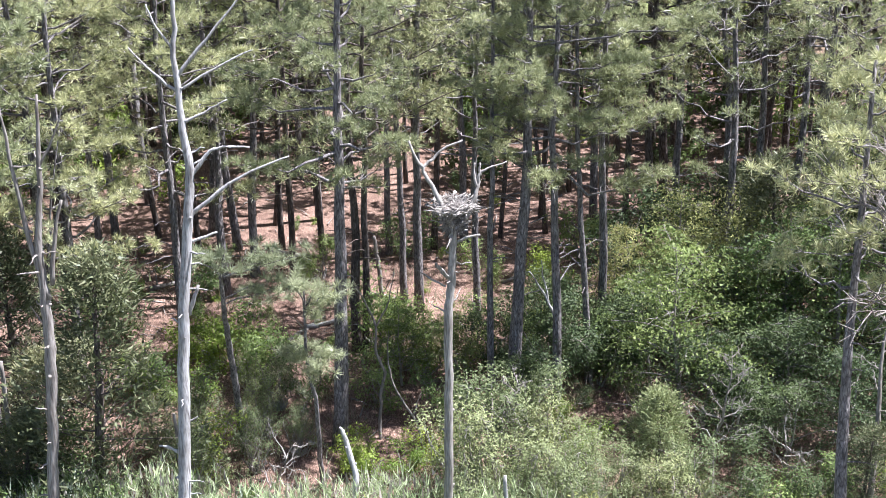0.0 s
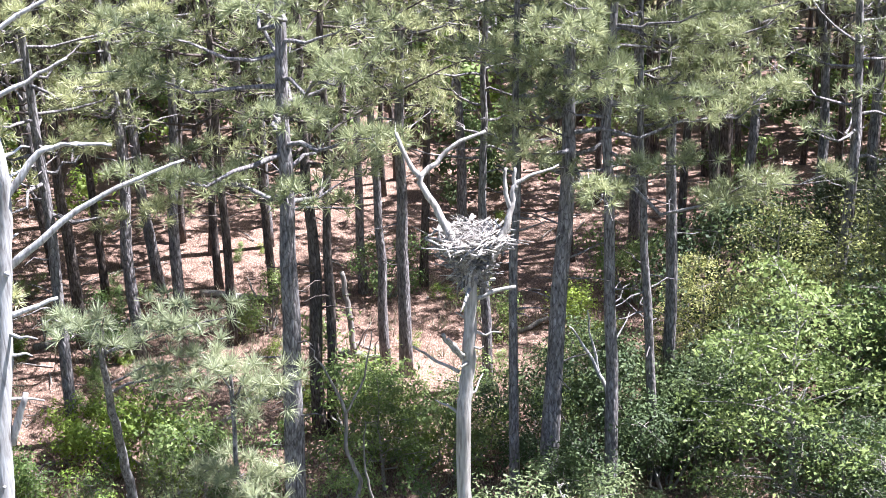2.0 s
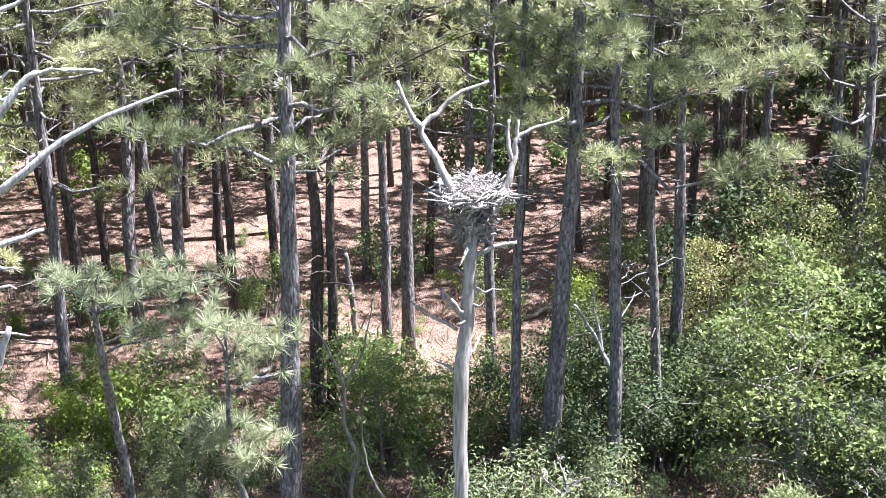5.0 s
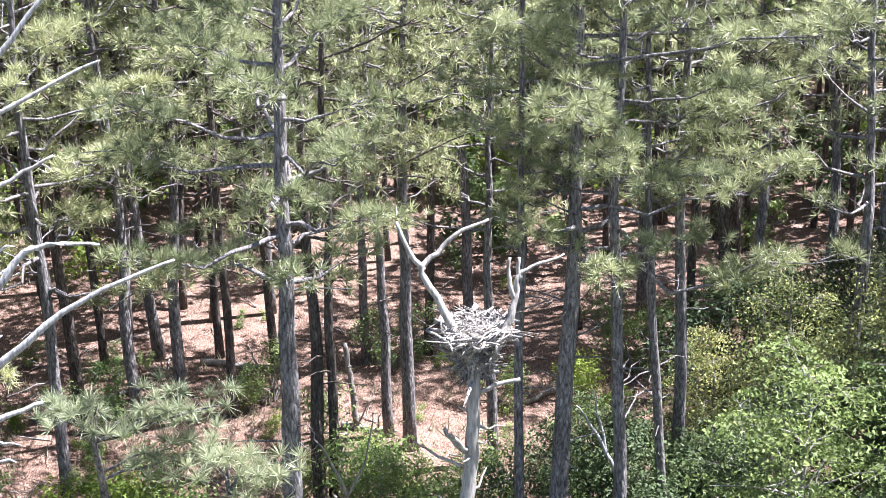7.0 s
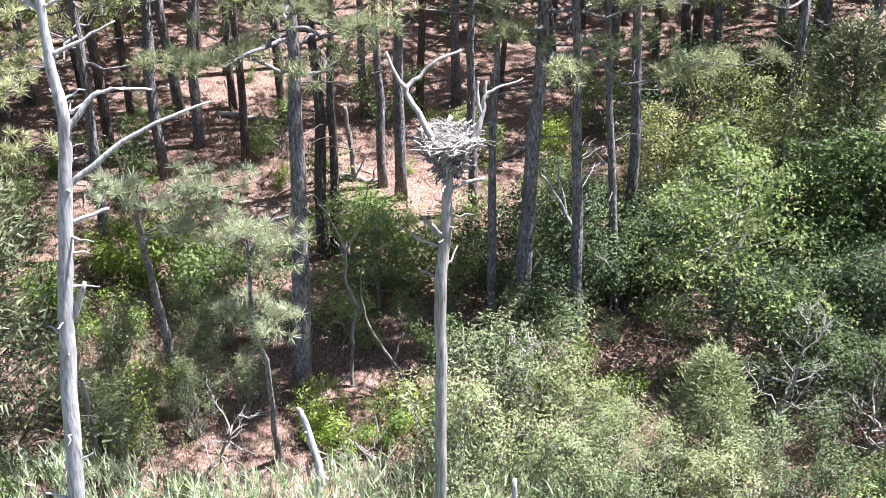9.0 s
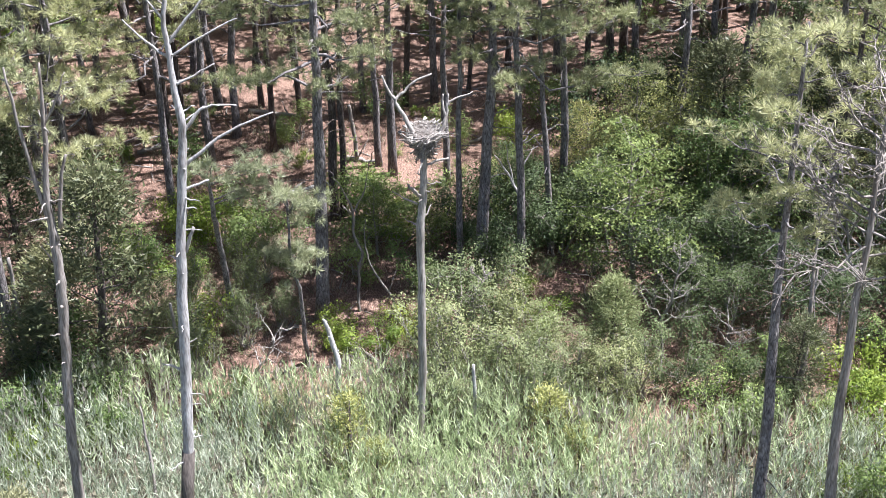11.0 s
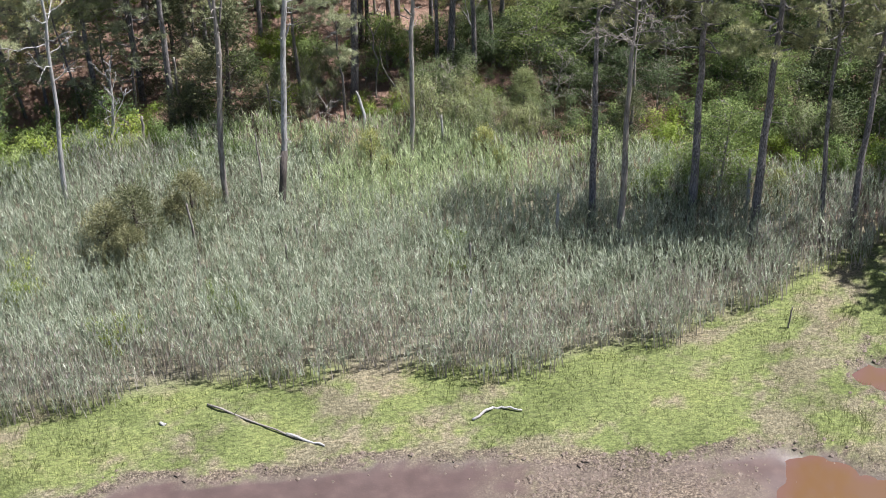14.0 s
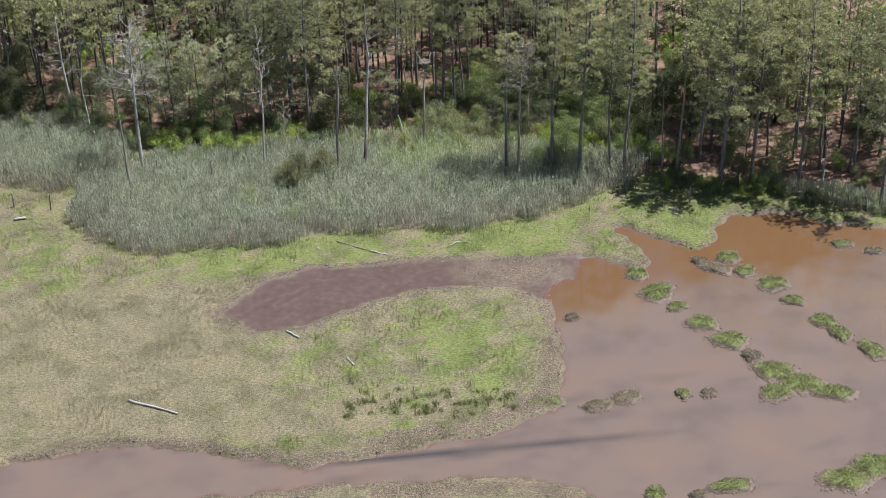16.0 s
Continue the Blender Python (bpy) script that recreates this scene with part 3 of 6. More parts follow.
def pine_parts(rng, H, r0, low, R, lean=(0, 0), limbs=26, puff=0.30, blades=22, width=0.03, dens=1.0, sway=0.12, stubs=8, flat=0.2, split=False, bias=(0, 0), twiggy=True, pad=0.42, per_pad=7):
    """Trunk, branches and needles of a pine with a high, open crown."""
    k = 14
    s = np.linspace(0, 1, k)
    path = np.stack([lean[0] * s, lean[1] * s, -0.3 + (H + 0.3) * s], 1)
    path[1:-1, :2] += np.cumsum(rng.normal(size=(k - 2, 2)), 0) * sway / 2.5 * np.sin(np.pi * s[1:-1])[:, None]
    rad = r0 * (1 - 0.82 * s ** 1.15)
    rad[0] *= 1.25
    trunk = Geo().tube(path, rad, 10, True, 0.06, rng)
    limb_geos, green = [], Geo()
    where = lambda z: np.array([np.interp(z, path[:, 2], path[:, c]) for c in range(3)])
    cs, ds = [], []
    for i in range(limbs):
        u = (i + rng.uniform(0, 1)) / limbs
        z = H * (low + (0.985 - low) * u)
        a = i * 2.4 + rng.uniform(-0.5, 0.5)
        ln = R * (0.75 + 0.5 * u if u < 0.35 else 0.97 * (1 - (u - 0.35) / 0.65 * 0.8)) * rng.uniform(0.6, 1.15) * (1 + bias[1] * math.cos(a - bias[0]))
        p0 = where(z)
        out = np.array([math.cos(a), math.sin(a), 0])
        tip = p0 + out * ln + np.array([0, 0, ln * (flat + 0.5 * u + rng.uniform(-0.12, 0.12))])
        lp = bend(p0, tip, -0.08 * ln, 6, rng, 0.04 * ln)
        wood = Geo()
        limb_geos.append(wood)
        wood.tube(lp, np.linspace(0.32 * np.interp(z, path[:, 2], rad) + 0.012, 0.008, 6), 5 if split else 4, False)
        # flat pads of needle brushes at the end of the limb and along its outer part
        m = max(2, int(round(ln * 1.35 * dens)))
        for q in range(m):
            v = rng.uniform(0.45, 0.95) if q else 1.0
            b0 = np.array([np.interp(v * 5, np.arange(6), lp[:, c]) for c in range(3)])
            side = rng.choice([-1, 1]) * rng.uniform(0.3, 1.1) * (q > 0)
            dr = unit(out * math.cos(side) + np.cross([0, 0, 1], out) * math.sin(side) + np.array([0, 0, rng.uniform(0.1, 0.5)]))
            rp = pad * rng.uniform(0.75, 1.2)
            hub = b0 + dr * rp * 0.8
            for g in range(per_pad):
                w = unit(rng.normal(size=3) + np.array([0, 0, 0.5]))
                c = hub + w * np.array([rp, rp, rp * 0.42]) * rng.uniform(0.55, 1.0)
                if twiggy and g % 2 == 0:
                    wood.tube(np.array([b0, c]), [0.010, 0.004], 3, False)
                cs.append(c)
                ds.append(unit(w * np.array([1, 1, 0.6]) + np.array([0, 0, 0.7])))
    puffs(green, np.array(cs), np.array(ds), puff, blades, width, rng)
    for i in range(stubs):
        z = H * rng.uniform(0.18, low + 0.1)
        a = rng.uniform(0, 6.28)
        ln = rng.uniform(0.25, 1.1)
        p0 = where(z)
        limb_geos.append(Geo().tube(bend(p0, p0 + np.array([math.cos(a) * ln, math.sin(a) * ln, rng.uniform(-0.1, 0.3) * ln]), 0.03, 4, rng, 0.03), np.linspace(0.022, 0.006, 4), 4, False))
    return trunk, limb_geos, green


def joined(geos):
    out = Geo()
    for g in geos:
        for v in g.v:
            out.v.append(v)
        for f in g.f:
            out.f.append(f + out.n)
        out.n += g.n
    return out


SHAPES = {}


def pine(rng, label, group="", bark=None, needle=None, at=(0, 0, 0), split=False, **kw):
    t = thing("pine_tree", label, "pine tree", group, at)
    a, b, c = pine_parts(rng, split=split, **kw)
    SHAPES[t.name] = (a, joined(b), c)
    part("trunk", a, bark or BARK, t, smooth=True)
    if split:
        for g in b:
            part("limb", g, bark or BARK, t, smooth=True)
    else:
        tagged(part("branchwork", joined(b), bark or BARK, t, smooth=True), kind="stuff")
    tagged(part("foliage", c, needle or NEEDLE, t), kind="stuff")
    return t


def place(ob, x, y, z, turn=0.0, size=1.0, tilt=(0, 0)):
    return copy_thing(ob, Matrix.Translation((x, y, z)) @ Euler((tilt[0], tilt[1], turn)).to_matrix().to_4x4() @ Matrix.Diagonal((size, size, size, 1)))


def drop_master(ob):
    for o in (*ob.children_recursive, ob):
        bpy.data.objects.remove(o)


# single pines that stand in the open between the reeds and the wood: foot, height, girth, crown
rng = np.random.RandomState(11)
HERO = [
    # x, y, H, r0, low, R, lean x, lean y, limbs, puff density, longer towards (angle, how far)
    (-1.5, 3.53, 14.0, 0.20, 0.50, 2.1, 0.55, 0.5, 34, 1.3, (3.4, 0.25)),
    (3.08, 4.81, 14.8, 0.175, 0.42, 2.9, 0.62, 0.5, 46, 1.35, (-0.25, 0.62)),
    (2.53, 4.87, 13.5, 0.10, 0.58, 1.2, 0.20, 0.4, 18, 1.0, (0, 0)),
    (4.24, 4.61, 14.0, 0.13, 0.45, 1.8, 0.10, 0.5, 28, 1.1, (-0.5, 0.4)),
    (5.26, 5.60, 12.5, 0.10, 0.55, 1.5, -0.3, 0.4, 20, 1.0, (0, 0)),
    (7.40, -7.85, 13.6, 0.16, 0.66, 1.3, 0.4, 1.2, 24, 1.0, (0, 0)),
    (11.43, -8.36, 15.6, 0.185, 0.50, 2.1, 0.6, 1.3, 34, 1.3, (0, 0)),
    (13.66, -9.64, 16.6, 0.19, 0.50, 2.3, 0.8, 1.4, 38, 1.3, (0, 0)),
    (16.43, -9.80, 15.4, 0.11, 0.52, 1.9, 0.3, 1.4, 30, 1.3, (0, 0)),
    (17.60, -9.99, 17.2, 0.15, 0.46, 2.4, 0.9, 1.5, 38, 1.3, (0, 0)),
    (25.80, -12.4, 18.0, 0.21, 0.40, 4.3, 1.2, 1.5, 54, 1.5, (0, 0)),
    (28.47, -12.5, 16.5, 0.16, 0.42, 3.2, 1.0, 1.5, 46, 1.4, (0, 0)),
    (32.30, -14.1, 17.2, 0.15, 0.34, 3.3, 0.6, 1.5, 42, 1.35, (0, 0)),
    (38.30, -18.4, 17.6, 0.17, 0.36, 3.4, 0.4, 1.5, 42, 1.35, (0, 0)),
    (-8.1, 6.4, 14.5, 0.14, 0.28, 2.5, 0.2, 0.5, 44, 1.3, (0, 0)),
    (-5.6, 8.8, 14.0, 0.13, 0.34, 2.3, 0.3, 0.5, 38, 1.2, (-1.2, 0.3)),
    (-11.2, 5.2, 14.6, 0.15, 0.26, 2.6, -0.2, 0.6, 44, 1.3, (0, 0)),
    (-9.82, 2.60, 15.0, 0.16, 0.50, 2.3, 0.6, 0.8, 38, 1.3, (0, 0)),
    (-13.2, 4.30, 14.0, 0.13, 0.36, 2.2, 0.2, 0.8, 34, 1.2, (0, 0)),
]
for x, y, H, r0, low, R, lx, ly, nl, dn, bi in HERO:
    pine(rng, "tall grey-barked pine with an open crown at the marsh edge", "pines at the marsh edge", at=(x, y, floor_z(x, y)),
         H=H, r0=r0, low=low, R=R, lean=(lx, ly), limbs=nl, dens=dn * 1.15, stubs=10, split=True, bias=bi, flat=0.12, **(dict(puff=0.22, blades=48, width=0.0135) if abs(x) < 5 else dict(puff=0.24, blades=34, width=0.0175) if abs(x) < 9 else dict(puff=0.24, blades=30, width=0.021) if abs(x) < 20 else dict(puff=0.26, blades=13, width=0.06, pad=0.5)))

# the wood behind: a few kinds of pine, set out again and again; the nearer ones finer
def wood_kind(q, near):
    fine = dict(limbs=30, dens=0.85, puff=0.22, blades=16, width=0.022, pad=0.44, R=rng.uniform(2.2, 2.8)) if near else dict(limbs=21, dens=0.8, puff=0.27, blades=9, width=0.085, pad=0.5, per_pad=6, twiggy=False, R=rng.uniform(2.1, 2.8))
    return pine(rng, "slender forest pine with a dark trunk and high crown", "pines of the wood", BARK_RED if q % 2 else BARK, NEEDLE,
                H=rng.uniform(11.5, 14.0), r0=rng.uniform(0.10, 0.15), low=rng.uniform(0.36, 0.50) if near else rng.uniform(0.52, 0.64),
                lean=(rng.uniform(-0.5, 0.5), rng.uniform(-0.2, 0.9)), stubs=7, **fine)


NEAR = [wood_kind(q, True) for q in range(5)]
FAR = [wood_kind(q, False) for q in range(6)]
DEEP = [pine(rng, "forest pine", "", BARK_RED, NEEDLE, H=rng.uniform(11.5, 14.0), r0=0.13, low=0.45, R=2.4, limbs=11, dens=0.7, puff=0.42, blades=5, width=0.17, pad=0.7, per_pad=4, stubs=0, twiggy=False) for _ in range(4)]
SLIM = [pine(rng, "thin suppressed pine with a sparse top", "pines of the wood", BARK_RED, NEEDLE, H=rng.uniform(10.5, 13), r0=rng.uniform(0.07, 0.10), low=0.6, R=1.8,
             lean=(rng.uniform(-0.6, 0.6), rng.uniform(-0.4, 0.6)), limbs=15, dens=0.9, puff=0.32, blades=9, width=0.08, pad=0.52, per_pad=5, twiggy=False, stubs=9) for _ in range(4)]


DEEP_WOOD = [Geo(), Geo(), Geo()]      # trunks, branches and needles of the pines too deep in the wood to count


def deep_tree(kinds, x, y, size=1.0):
    turn = rng.uniform(0, 6.28)
    for g, shape in zip(DEEP_WOOD, SHAPES[kinds[rng.randint(len(kinds))].name]):
        g.put(shape, x, y, floor_z(x, y), turn, size)


def wood_tree(x, y, *more):
    ks = NEAR if -19 < x < 19 and y < 24 else FAR
    if y - shore_y(x) > (27 if abs(x) < 16 else 18):
        return deep_tree(DEEP, x, y, more[0])
    return place(ks[rng.randint(len(ks))], x, y, floor_z(x, y), rng.uniform(0, 6.28), *more)


# trunks that the eye picks out, foot by foot: x, y, girth against the kind's
STEMS = [(-0.53, 8.42, 1.0), (-0.78, 8.3, 0.8), (1.15, 10.58, 1.15), (0.79, 11.18, 0.7), (-2.46, 12.73, 1.1), (-5.73, 13.1, 1), (-3.62, 13.7, 0.9), (-4.45, 12.33, 0.8), (0.59, 14.81, 0.7), (2.02, 14.91, 0.8),
         (3.01, 15.07, 0.8), (7.4, 16.38, 1), (7.99, 14.11, 1), (8.72, 14.0, 1.2), (11.53, 11.7, 1.2), (12.32, 10.99, 1), (12.94, 10.89, 1.2), (10.98, 12.85, 0.9), (-4.15, 15.89, 0.9), (-5.01, 17.35, 0.9), (-1.49, 14.83, 0.8),
         (2.75, 9.73, 0.8), (5.78, 16.99, 0.9), (5.9, 7.13, 0.9), (-8.32, 14.68, 1), (-8.07, 16.84, 0.9), (9.64, 14.01, 0.8), (9.27, 7.46, 1.0), (12.6, 3.6, 1.0), (13.8, 6.3, 1.0)]
rng = np.random.RandomState(23)
feet = [(x, y) for x, y, *_ in STEMS] + [(h[0], h[1]) for h in HERO]
for x, y, w in STEMS:
    wood_tree(x, y, 0.97 + 0.12 * (w - 0.9))
count = 0
while count < 200:
    x = rng.uniform(-48, 50)
    s = rng.uniform(3.7, 40)
    y = float(shore_y(x)) + s
    if -9 < x - 0.08 * y < 13 and y < 16.8 or y > 40 or 8 < x < 24 and s < 8 or -27 < x < -11 and s < 8.6:
        continue
    if x < -34 and y > 31 or min(math.hypot(x - a, y - b) for a, b in feet) < 1.6:
        continue
    feet.append((x, y))
    wood_tree(x, y, rng.uniform(0.88, 1.1), (rng.normal() * 0.02, rng.normal() * 0.02))
    count += 1
for x, y in [(rng.uniform(-46, -29), 0) for _ in range(22)] + [(rng.uniform(20, 46), 0) for _ in range(22)]:
    wood_tree(x, float(shore_y(x)) + rng.uniform(2.4, 16), rng.uniform(0.85, 1.1))
count = 0
while count < 135:
    x, y = rng.uniform(-18, 26), rng.uniform(15.5, 38)
    if min(math.hypot(x - a, y - b) for a, b in feet) < 1.0:
        continue
    feet.append((x, y))
    if y > 26:
        deep_tree(SLIM, x, y, rng.uniform(0.9, 1.15))
    else:
        place(SLIM[rng.randint(4)], x, y, floor_z(x, y), rng.uniform(0, 6.28), rng.uniform(0.9, 1.15), (rng.normal() * 0.03, rng.normal() * 0.03))
    count += 1
for i in range(110):
    x, y = rng.uniform(-34, 50), rng.uniform(24, 40)
    deep_tree(DEEP, x, y, rng.uniform(0.9, 1.12))
deep = new("deep_pine_wood", joined(DEEP_WOOD).mesh("deep_pine_wood", BARK_RED))
deep.data.materials.append(NEEDLE)
tone = np.zeros(len(deep.data.polygons), np.int32)
tone[-sum(len(f) for f in DEEP_WOOD[2].f):] = 1
deep.data.polygons.foreach_set("material_index", tone)
tagged(deep, "crowded dark pine trunks and crowns deep in the wood", "woods", kind="stuff")
for k in NEAR + FAR + DEEP + SLIM:
    drop_master(k)


# ---------------------------------------------------------------- dead trees
def snag(label, trunk, radii, branches, mat, seed, name="dead_tree", stubs=0, zone=(0.2, 0.7)):
    """A dead tree: a trunk and its bare branches, each a part."""
    r = np.random.RandomState(seed)
    x, y, z = trunk[0]
    t = thing(name, label, "dead tree", at=(x, y, z))
    def local(p):
        return np.asarray(p, float) - np.array([x, y, z])
    def smooth(p, k):
        p = local(p)
        s = np.linspace(0, len(p) - 1, k)
        i = np.clip(s.astype(int), 0, len(p) - 2)
        u = (s - i)[:, None]
        prev, nxt = p[np.clip(i - 1, 0, None)], p[np.clip(i + 2, None, len(p) - 1)]
        a, b = p[i], p[i + 1]
        return 0.5 * (2 * a + (b - prev) * u + (2 * prev - 5 * a + 4 * b - nxt) * u ** 2 + (3 * a - 3 * b + nxt - prev) * u ** 3)
    n = 4 * len(trunk)
    path = smooth(trunk, n)
    path[1:-1] += r.normal(size=(n - 2, 3)) * 0.012
    rad = np.interp(np.linspace(0, 1, n), np.linspace(0, 1, len(radii)), radii)
    g = Geo().tube(path, rad, 12, True, 0.07, r)
    for q in range(5):   # knots
        i = r.randint(2, n - 2)
        a = r.uniform(0, 6.28)
        d = np.array([math.cos(a), math.sin(a), 0.3])
        g.tube(np.array([path[i] + d * rad[i] * 0.6, path[i] + d * rad[i] * 1.45]), [rad[i] * 0.5, rad[i] * 0.22], 6)
    part("trunk", g, mat, t, smooth=True)
    for q in range(stubs):   # broken ends of side branches
        i = int(n * r.uniform(*zone))
        a = r.uniform(0, 6.28)
        ln = r.uniform(0.12, 0.42)
        d = np.array([math.cos(a) * ln, math.sin(a) * ln, r.uniform(-0.25, 0.6) * ln])
        part("stub", Geo().tube(bend(path[i], path[i] + d * 1.3, r.uniform(-0.05, 0.05), 5, r, 0.015), np.linspace(r.uniform(0.02, 0.034), 0.007, 5), 6, True, 0.1, r), mat, t, smooth=True)
    for pts, ra, rb in branches:
        k = max(5, 3 * len(pts))
        p = smooth(pts, k)
        p[1:-1] += r.normal(size=(k - 2, 3)) * 0.010
        part("branch", Geo().tube(p, np.linspace(ra, rb, k), 8, True, 0.08, r), mat, t, smooth=True)
    return t


NEST_TRUNK = [(0.49, -2.25, 0), (0.58, -2.14, 0.81), (0.72, -2, 3.04), (0.78, -1.88, 4.95), (0.81, -1.78, 6.63), (0.89, -1.72, 7.3), (0.96, -1.68, 8.18), (0.96, -1.65, 8.86)]
snag("bleached dead pine snag with a forked top that holds a nest", NEST_TRUNK, [0.12, 0.105, 0.096, 0.092, 0.095, 0.09, 0.078, 0.07], [
    ([(0.94, -1.65, 8.65), (0.77, -1.6, 9.03), (0.59, -1.5, 9.44), (0.45, -1.44, 9.7), (0.37, -1.4, 9.88), (0.24, -1.35, 10.1), (0.13, -1.27, 10.42)], 0.06, 0.022),
    ([(0.37, -1.4, 9.86), (0.58, -1.36, 10.01), (0.85, -1.31, 10.23), (1.24, -1.27, 10.37)], 0.04, 0.018),
    ([(0.98, -1.66, 8.52), (1.28, -1.64, 8.93), (1.43, -1.58, 9.19), (1.51, -1.49, 9.44), (1.58, -1.44, 9.69), (1.78, -1.4, 9.8), (2.13, -1.38, 9.9)], 0.065, 0.012),
    ([(1.57, -1.44, 9.64), (1.58, -1.39, 9.9)], 0.034, 0.02),
    ([(1.51, -1.49, 9.41), (1.44, -1.44, 9.66), (1.47, -1.39, 9.91)], 0.036, 0.018),
    ([(0.97, -1.67, 8.27), (1.19, -1.69, 8.37), (1.52, -1.7, 8.43)], 0.035, 0.024),
    ([(0.82, -1.75, 7.53), (0.68, -1.79, 7.7), (0.57, -1.84, 7.91)], 0.038, 0.024),
    ([(0.84, -1.76, 7.56), (0.74, -1.83, 7.69), (0.63, -1.87, 7.86)], 0.03, 0.02),
    ([(0.77, -1.77, 7.33), (0.48, -1.81, 7.55), (0.19, -1.82, 7.77)], 0.026, 0.012),
], PALE_WOOD, 1, stubs=7, zone=(0.55, 0.9))

LEFT_TRUNK = [(-5.31, -6.1, 0), (-5.12, -5.73, 1.19), (-4.79, -5.32, 3.87), (-4.63, -4.99, 6.13), (-4.43, -4.64, 8.59), (-4.25, -4.42, 10.15), (-4.14, -4.28, 11.17), (-4.22, -4.15, 12.15), (-4.24, -3.98, 13.35), (-4.18, -3.83, 14.46), (-4.19, -3.62, 15.91)]
left_snag = snag("tall bleached dead pine with bare curved branches", LEFT_TRUNK, [0.14, 0.13, 0.122, 0.115, 0.105, 0.092, 0.08, 0.066, 0.05, 0.034, 0.02], [
    ([(-4.23, -3.97, 13.33), (-4.52, -3.92, 13.81), (-4.68, -3.86, 14.21)], 0.03, 0.012),
    ([(-4.19, -4.04, 12.93), (-3.65, -3.95, 13.55), (-2.87, -3.84, 14.4)], 0.04, 0.015),
    ([(-4.22, -4.09, 12.59), (-4.64, -4.03, 13), (-5.05, -3.96, 13.46)], 0.035, 0.012),
    ([(-4.19, -4.08, 12.65), (-3.33, -4.01, 13.1), (-2.84, -3.99, 13.31)], 0.03, 0.01),
    ([(-4.18, -4.18, 12.08), (-3.78, -4.16, 12.24), (-3.36, -4.12, 12.44)], 0.035, 0.012),
    ([(-4.14, -4.31, 11.04), (-3.79, -4.26, 11.48), (-3.46, -4.24, 11.58), (-3.01, -4.25, 11.54)], 0.045, 0.014),
    ([(-4.17, -4.36, 10.33), (-3.48, -4.32, 10.85), (-2.93, -4.3, 11.13), (-2.3, -4.28, 11.34)], 0.045, 0.014),
    ([(-4.24, -4.43, 9.82), (-3.72, -4.41, 9.97)], 0.035, 0.02),
    ([(-4.36, -4.63, 8.42), (-4.14, -4.62, 9.01)], 0.055, 0.028),
    ([(-4.38, -4.7, 8.19), (-4.7, -4.68, 8.4)], 0.025, 0.01),
    ([(-4.6, -4.86, 6.22), (-4.36, -4.89, 6.39)], 0.025, 0.01),
    ([(-4.66, -4.98, 5.56), (-4.95, -5.05, 5.87), (-5.12, -5.05, 5.87)], 0.03, 0.012),
    ([(-4.72, -5.15, 4.83), (-4.4, -5.2, 4.85)], 0.02, 0.008),
], WHITE_WOOD, 2, stubs=20, zone=(0.15, 0.72))
low_path = [np.array(q) - np.array(LEFT_TRUNK[0]) for q in LEFT_TRUNK[:3]]
part("charred_base", Geo().tube(np.array([low_path[0], low_path[1], 0.5 * (low_path[1] + low_path[2]), 0.06 * low_path[1] + 0.94 * low_path[2]]), [0.162, 0.154, 0.148, 0.143], 12, True, 0.05, np.random.RandomState(4)), CHARRED, left_snag, "dark charred bark at the foot", True)

snag("tall grey dead pine with a forked upright top", [(-7.5, -5, 0), (-7.4, -4.95, 0.53), (-7.4, -4.81, 2.28), (-7.35, -4.68, 3.96), (-7.21, -4.55, 5.57), (-7.09, -4.43, 7.13), (-7.02, -4.34, 8.34), (-7.02, -4.23, 9.8), (-6.87, -4.13, 11.2), (-6.75, -4.02, 12.7)],
     [0.14, 0.125, 0.12, 0.115, 0.11, 0.11, 0.10, 0.07, 0.05, 0.02], [
    ([(-6.96, -4.31, 8.78), (-7.15, -4.23, 9.81), (-7.33, -4.12, 11.24), (-7.44, -4.03, 12.66)], 0.07, 0.02),
    ([(-6.86, -4.29, 9.06), (-6.7, -4.21, 10.06), (-6.52, -4.16, 10.69)], 0.05, 0.025),
    ([(-6.85, -4.11, 11.35), (-6.56, -4.08, 11.86), (-6.29, -4.03, 12.46)], 0.03, 0.01),
    ([(-7.11, -4.2, 10.09), (-7.43, -4.2, 10.3)], 0.03, 0.01),
    ([(-7.33, -4.12, 11.38), (-6.94, -4.12, 11.38)], 0.025, 0.01),
    ([(-7.4, -4.04, 12.35), (-7.71, -4.03, 12.47)], 0.02, 0.008),
    ([(-6.99, -4.37, 8.03), (-7.3, -4.32, 8.66)], 0.025, 0.01),
], GREY_WOOD, 3, stubs=14, zone=(0.3, 0.9))


